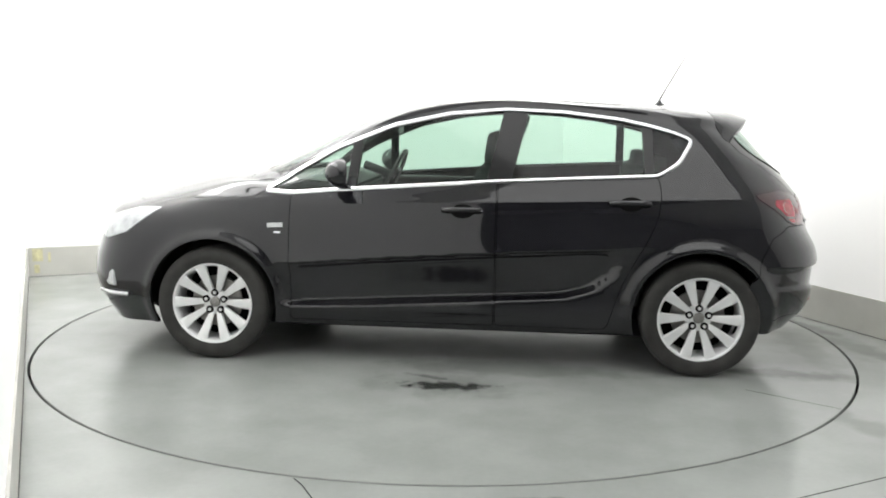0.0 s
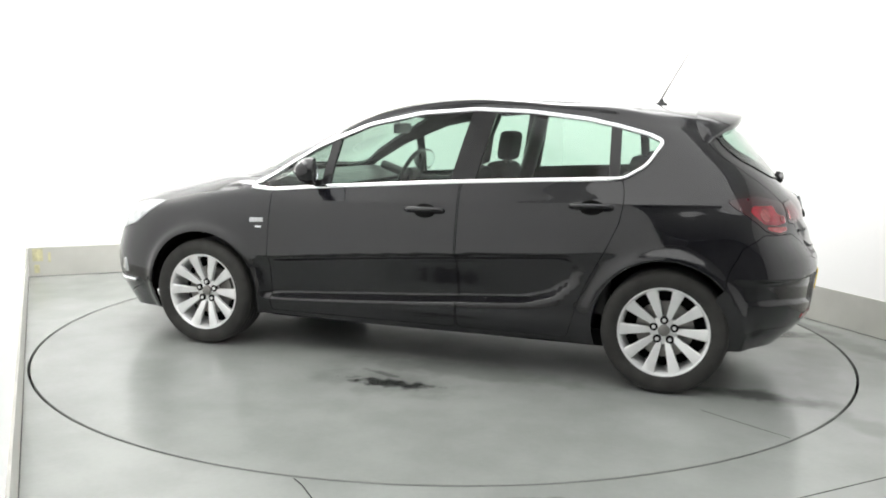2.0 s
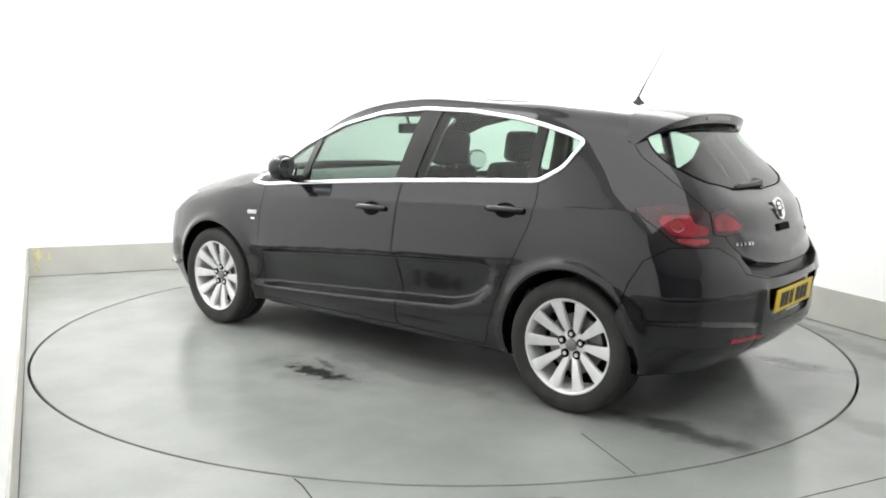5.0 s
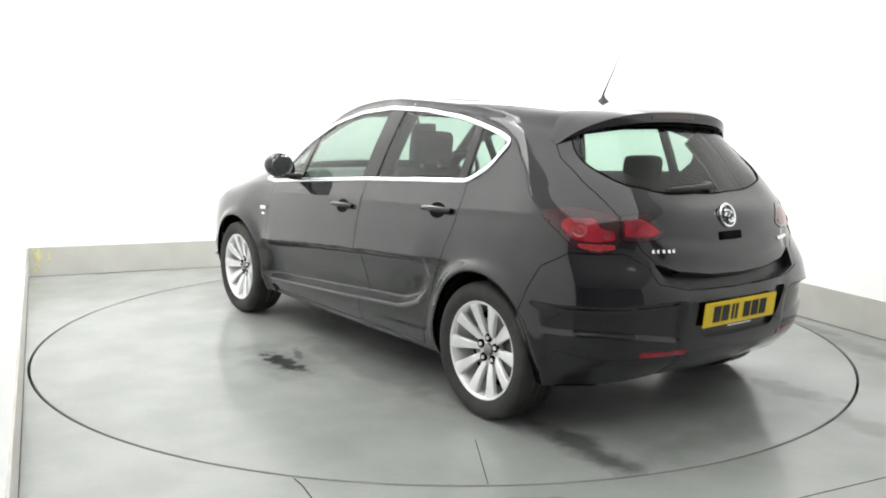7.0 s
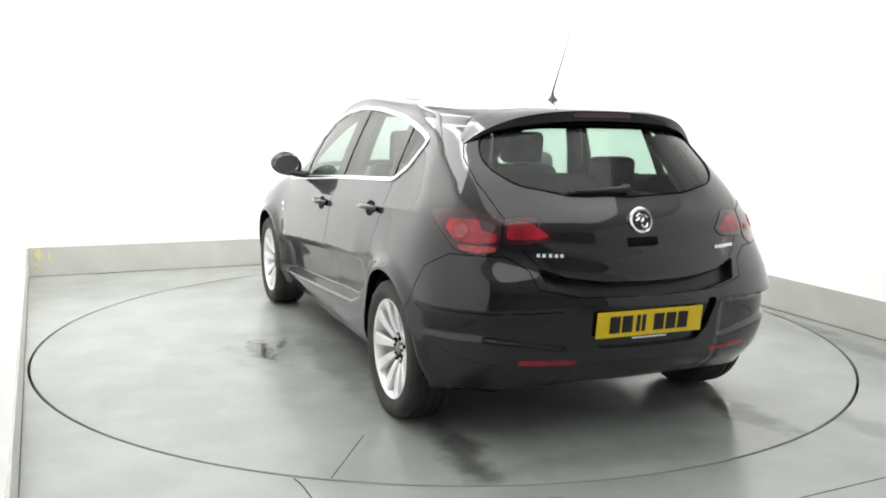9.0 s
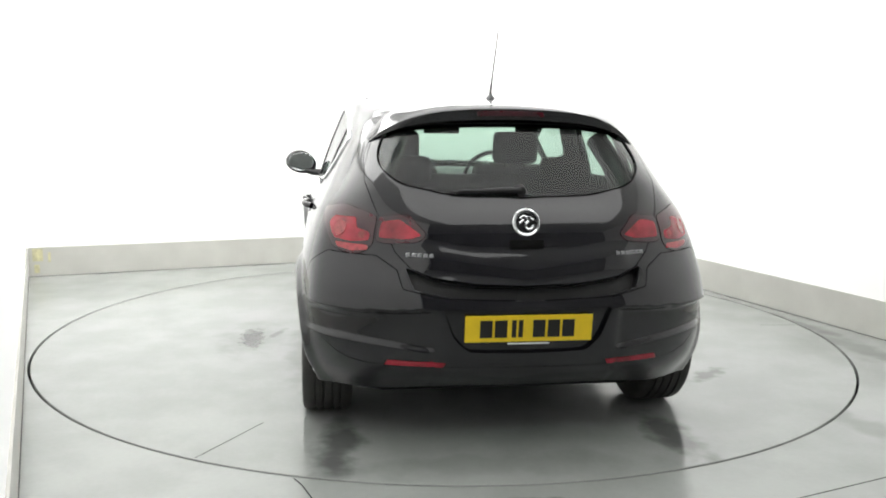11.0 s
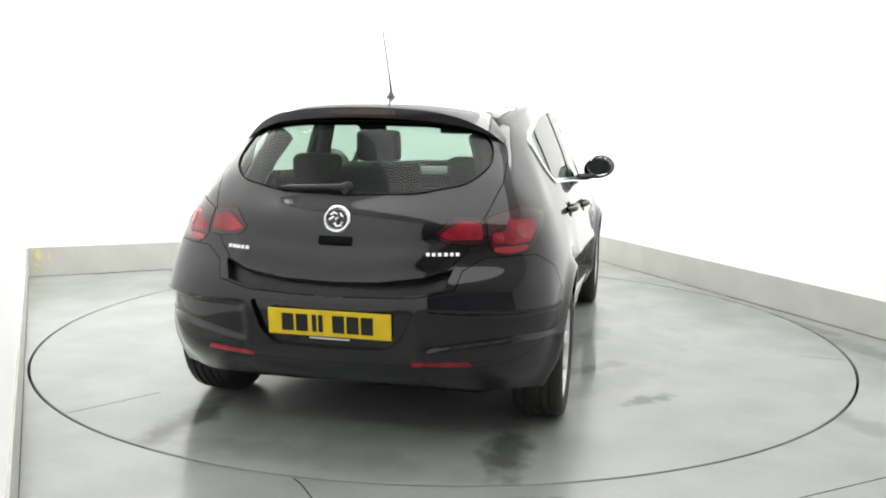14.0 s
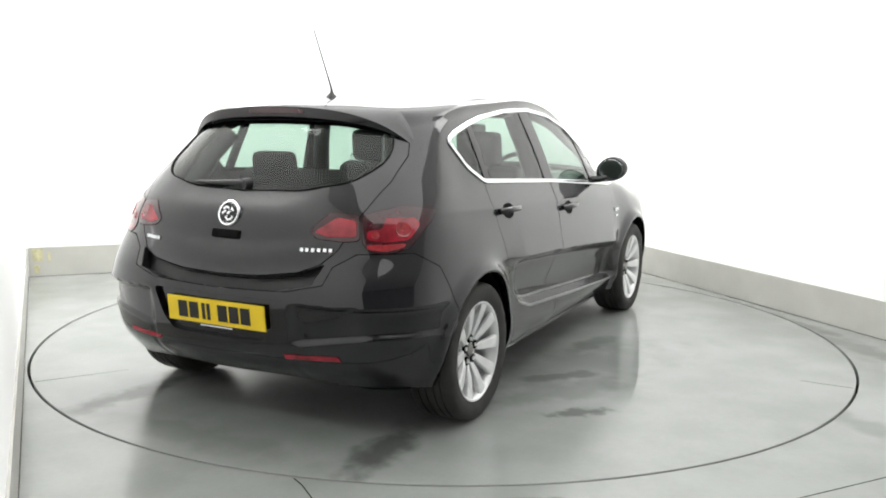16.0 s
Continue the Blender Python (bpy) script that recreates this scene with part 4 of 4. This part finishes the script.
        bm = moved(box_bm(-.02, .02, -.003, .004, -.006, .006, .002), Matrix.Translation(c))
        part("wing_badge", mirror_y(bm) if s < 0 else bm, CHROME, CAR, "tiny chrome wing badge")
        # fog lamp and bright bumper blade
        c = side_at(1.93, .44)
        bm = moved(box_bm(-.06, .06, -.03, .012, -.05, .05, .02), Matrix.Translation((1.99, .775, .43)) @ pose(0, 0, 0, 0, 0, -40))
        part("fog_lamp", mirror_y(bm) if s < 0 else bm, CLEAR, CAR, "clear front fog lamp")
        bm = tube([(1.85, .845, .345), (1.98, .79, .34), (2.1, .66, .33), (2.2, .45, .32)], .014, 8)
        part("bumper_blade", mirror_y(bm) if s < 0 else bm, CHROME, CAR, "bright lower bumper strip", 50)


# ---- cabin ----
def cushion(w, d, h, bevel):
    return box_bm(-w / 2, w / 2, -d / 2, d / 2, -h / 2, h / 2, bevel, 4)


def cabin():
    def headrest(seat, x, y, z, w):
        bm = moved(cushion(.10, w, .19, .045), pose(x, y, z, 0, -8, 0))
        hr = part("headrest", bm, CLOTH, seat, "dark cloth headrest", 60)
        for k in (-.06, .06):
            part("headrest_post", tube([(x + .0, y + k, z - .08), (x + .02, y + k, z - .2)], .007, 8), STEEL, hr)

    for y in (.36, -.36):
        seat = part("front_seat", joined(moved(cushion(.52, .50, .16, .06), pose(.22, y, .50, 0, -6, 0)), moved(cushion(.13, .50, .62, .055), pose(-.09, y, .79, 0, -17, 0))), CLOTH, CAR, "dark cloth front seat", 60)
        headrest(seat, -.205, y, 1.195, .27)
    bench = part("rear_seat", joined(moved(cushion(.50, 1.25, .16, .06), pose(-.72, 0, .52, 0, -6, 0)), moved(cushion(.14, 1.25, .60, .055), pose(-1.03, 0, .80, 0, -20, 0))), CLOTH, CAR, "dark cloth rear bench", 60)
    for y in (.40, -.40):
        headrest(bench, -1.135, y, 1.085, .25)
    dash = [(.62, .95), (.70, 1.0), (.95, 1.02), (1.15, 1.0), (1.15, .5), (.8, .5), (.66, .75)]
    bm = bmesh.new()
    f = bm.faces.new([bm.verts.new((x, -.70, z)) for x, z in dash])
    for v in bmesh.ops.extrude_face_region(bm, geom=[f])["geom"]:
        if isinstance(v, bmesh.types.BMVert):
            v.co.y = .70
    bmesh.ops.recalc_face_normals(bm, faces=bm.faces)
    bmesh.ops.bevel(bm, geom=list(bm.edges), offset=.02, segments=2, affect="EDGES")
    part("dashboard", bm, BLACK, CAR, "black dashboard", 50)
    n = 32
    ringpts = [Vector((.0, .185 * math.cos(2 * math.pi * i / n), .185 * math.sin(2 * math.pi * i / n))) for i in range(n)]
    m = pose(.50, -.36, .975, 0, -24, 0)
    wheel = part("steering_wheel", tube([m @ p for p in ringpts], .015, 8, closed=True), BLACK, CAR, "black steering wheel on the right-hand side", 60)
    part("steering_boss", joined(moved(cushion(.05, .14, .11, .02), m), moved(cushion(.02, .34, .035, .008), m), tube([m @ Vector((0, 0, 0)), m @ Vector((.22, 0, -.02))], .03, 10)), BLACK, wheel, "", 50)
    part("interior_mirror", joined(moved(cushion(.03, .24, .065, .013), pose(.42, 0, 1.298)), tube([(.43, 0, 1.30), (.47, 0, 1.385)], .01, 8)), BLACK, CAR, "black interior mirror", 50)
    part("parcel_shelf", box_bm(-1.62, -1.15, -.56, .56, .985, 1.0, .006), CLOTH, CAR, "dark parcel shelf")
    for s in (1, -1):
        bm = box_bm(-1.05, .85, .70, .765, .35, .955, .02)
        part("door_lining", mirror_y(bm) if s < 0 else bm, BLACK, CAR, "black inner door lining")
        bm = tube([(-.22, .735, .96), (-.30, .68, 1.2), (-.36, .62, 1.39)], .05, 8)
        bm2 = tube([(-1.60, .57, 1.0), (-1.49, .52, 1.17), (-1.40, .47, 1.28)], .05, 8)
        part("inner_rear_pillar", mirror_y(bm2) if s < 0 else bm2, BLACK, CAR, "dark inner rear pillar", 60)
        part("inner_pillar", mirror_y(bm) if s < 0 else bm, BLACK, CAR, "dark inner centre pillar", 60)


def turntable():
    n = 192
    bm = lathe([(.001, -.06), (R_DISC - .004, -.06), (R_DISC, -.055), (R_DISC, -.003), (R_DISC - .003, 0), (.001, 0)], n, "z")
    bmesh.ops.remove_doubles(bm, verts=bm.verts, dist=1e-5)
    root = link_mesh("turntable", bm, DISC)
    tagged(root, "round grey painted car turntable, flush with the floor, wet tyre marks", "turntable")
    for a0, r0, r1 in ((147.4, 1.98, 2.44), (268.0, 2.18, 2.44)):
        c, s = math.cos(math.radians(a0)), math.sin(math.radians(a0))
        bm = moved(box_bm(r0, r1, -.0016, .0016, -.01, .0008), pose(0, 0, 0, 0, 0, a0))
        part("plate_joint", bm, DARK, root, "dark joint between deck plates")
    return root


car_shell()
wheels()
spoiler()
mirrors()
handles()
tail_fittings()
cabin()
TABLE = turntable()


def motions():
    rows_t, rows_c = [], []
    for i in range(33):
        t = i * 0.5
        m = pose(0, 0, 0, 0, 0, heading(t))
        rows_t.append((t, m))
        rows_c.append((t, m @ pose(-0.115, -0.0115, 0)))
    walk(TABLE, rows_t)
    walk(CAR, rows_c)


motions()
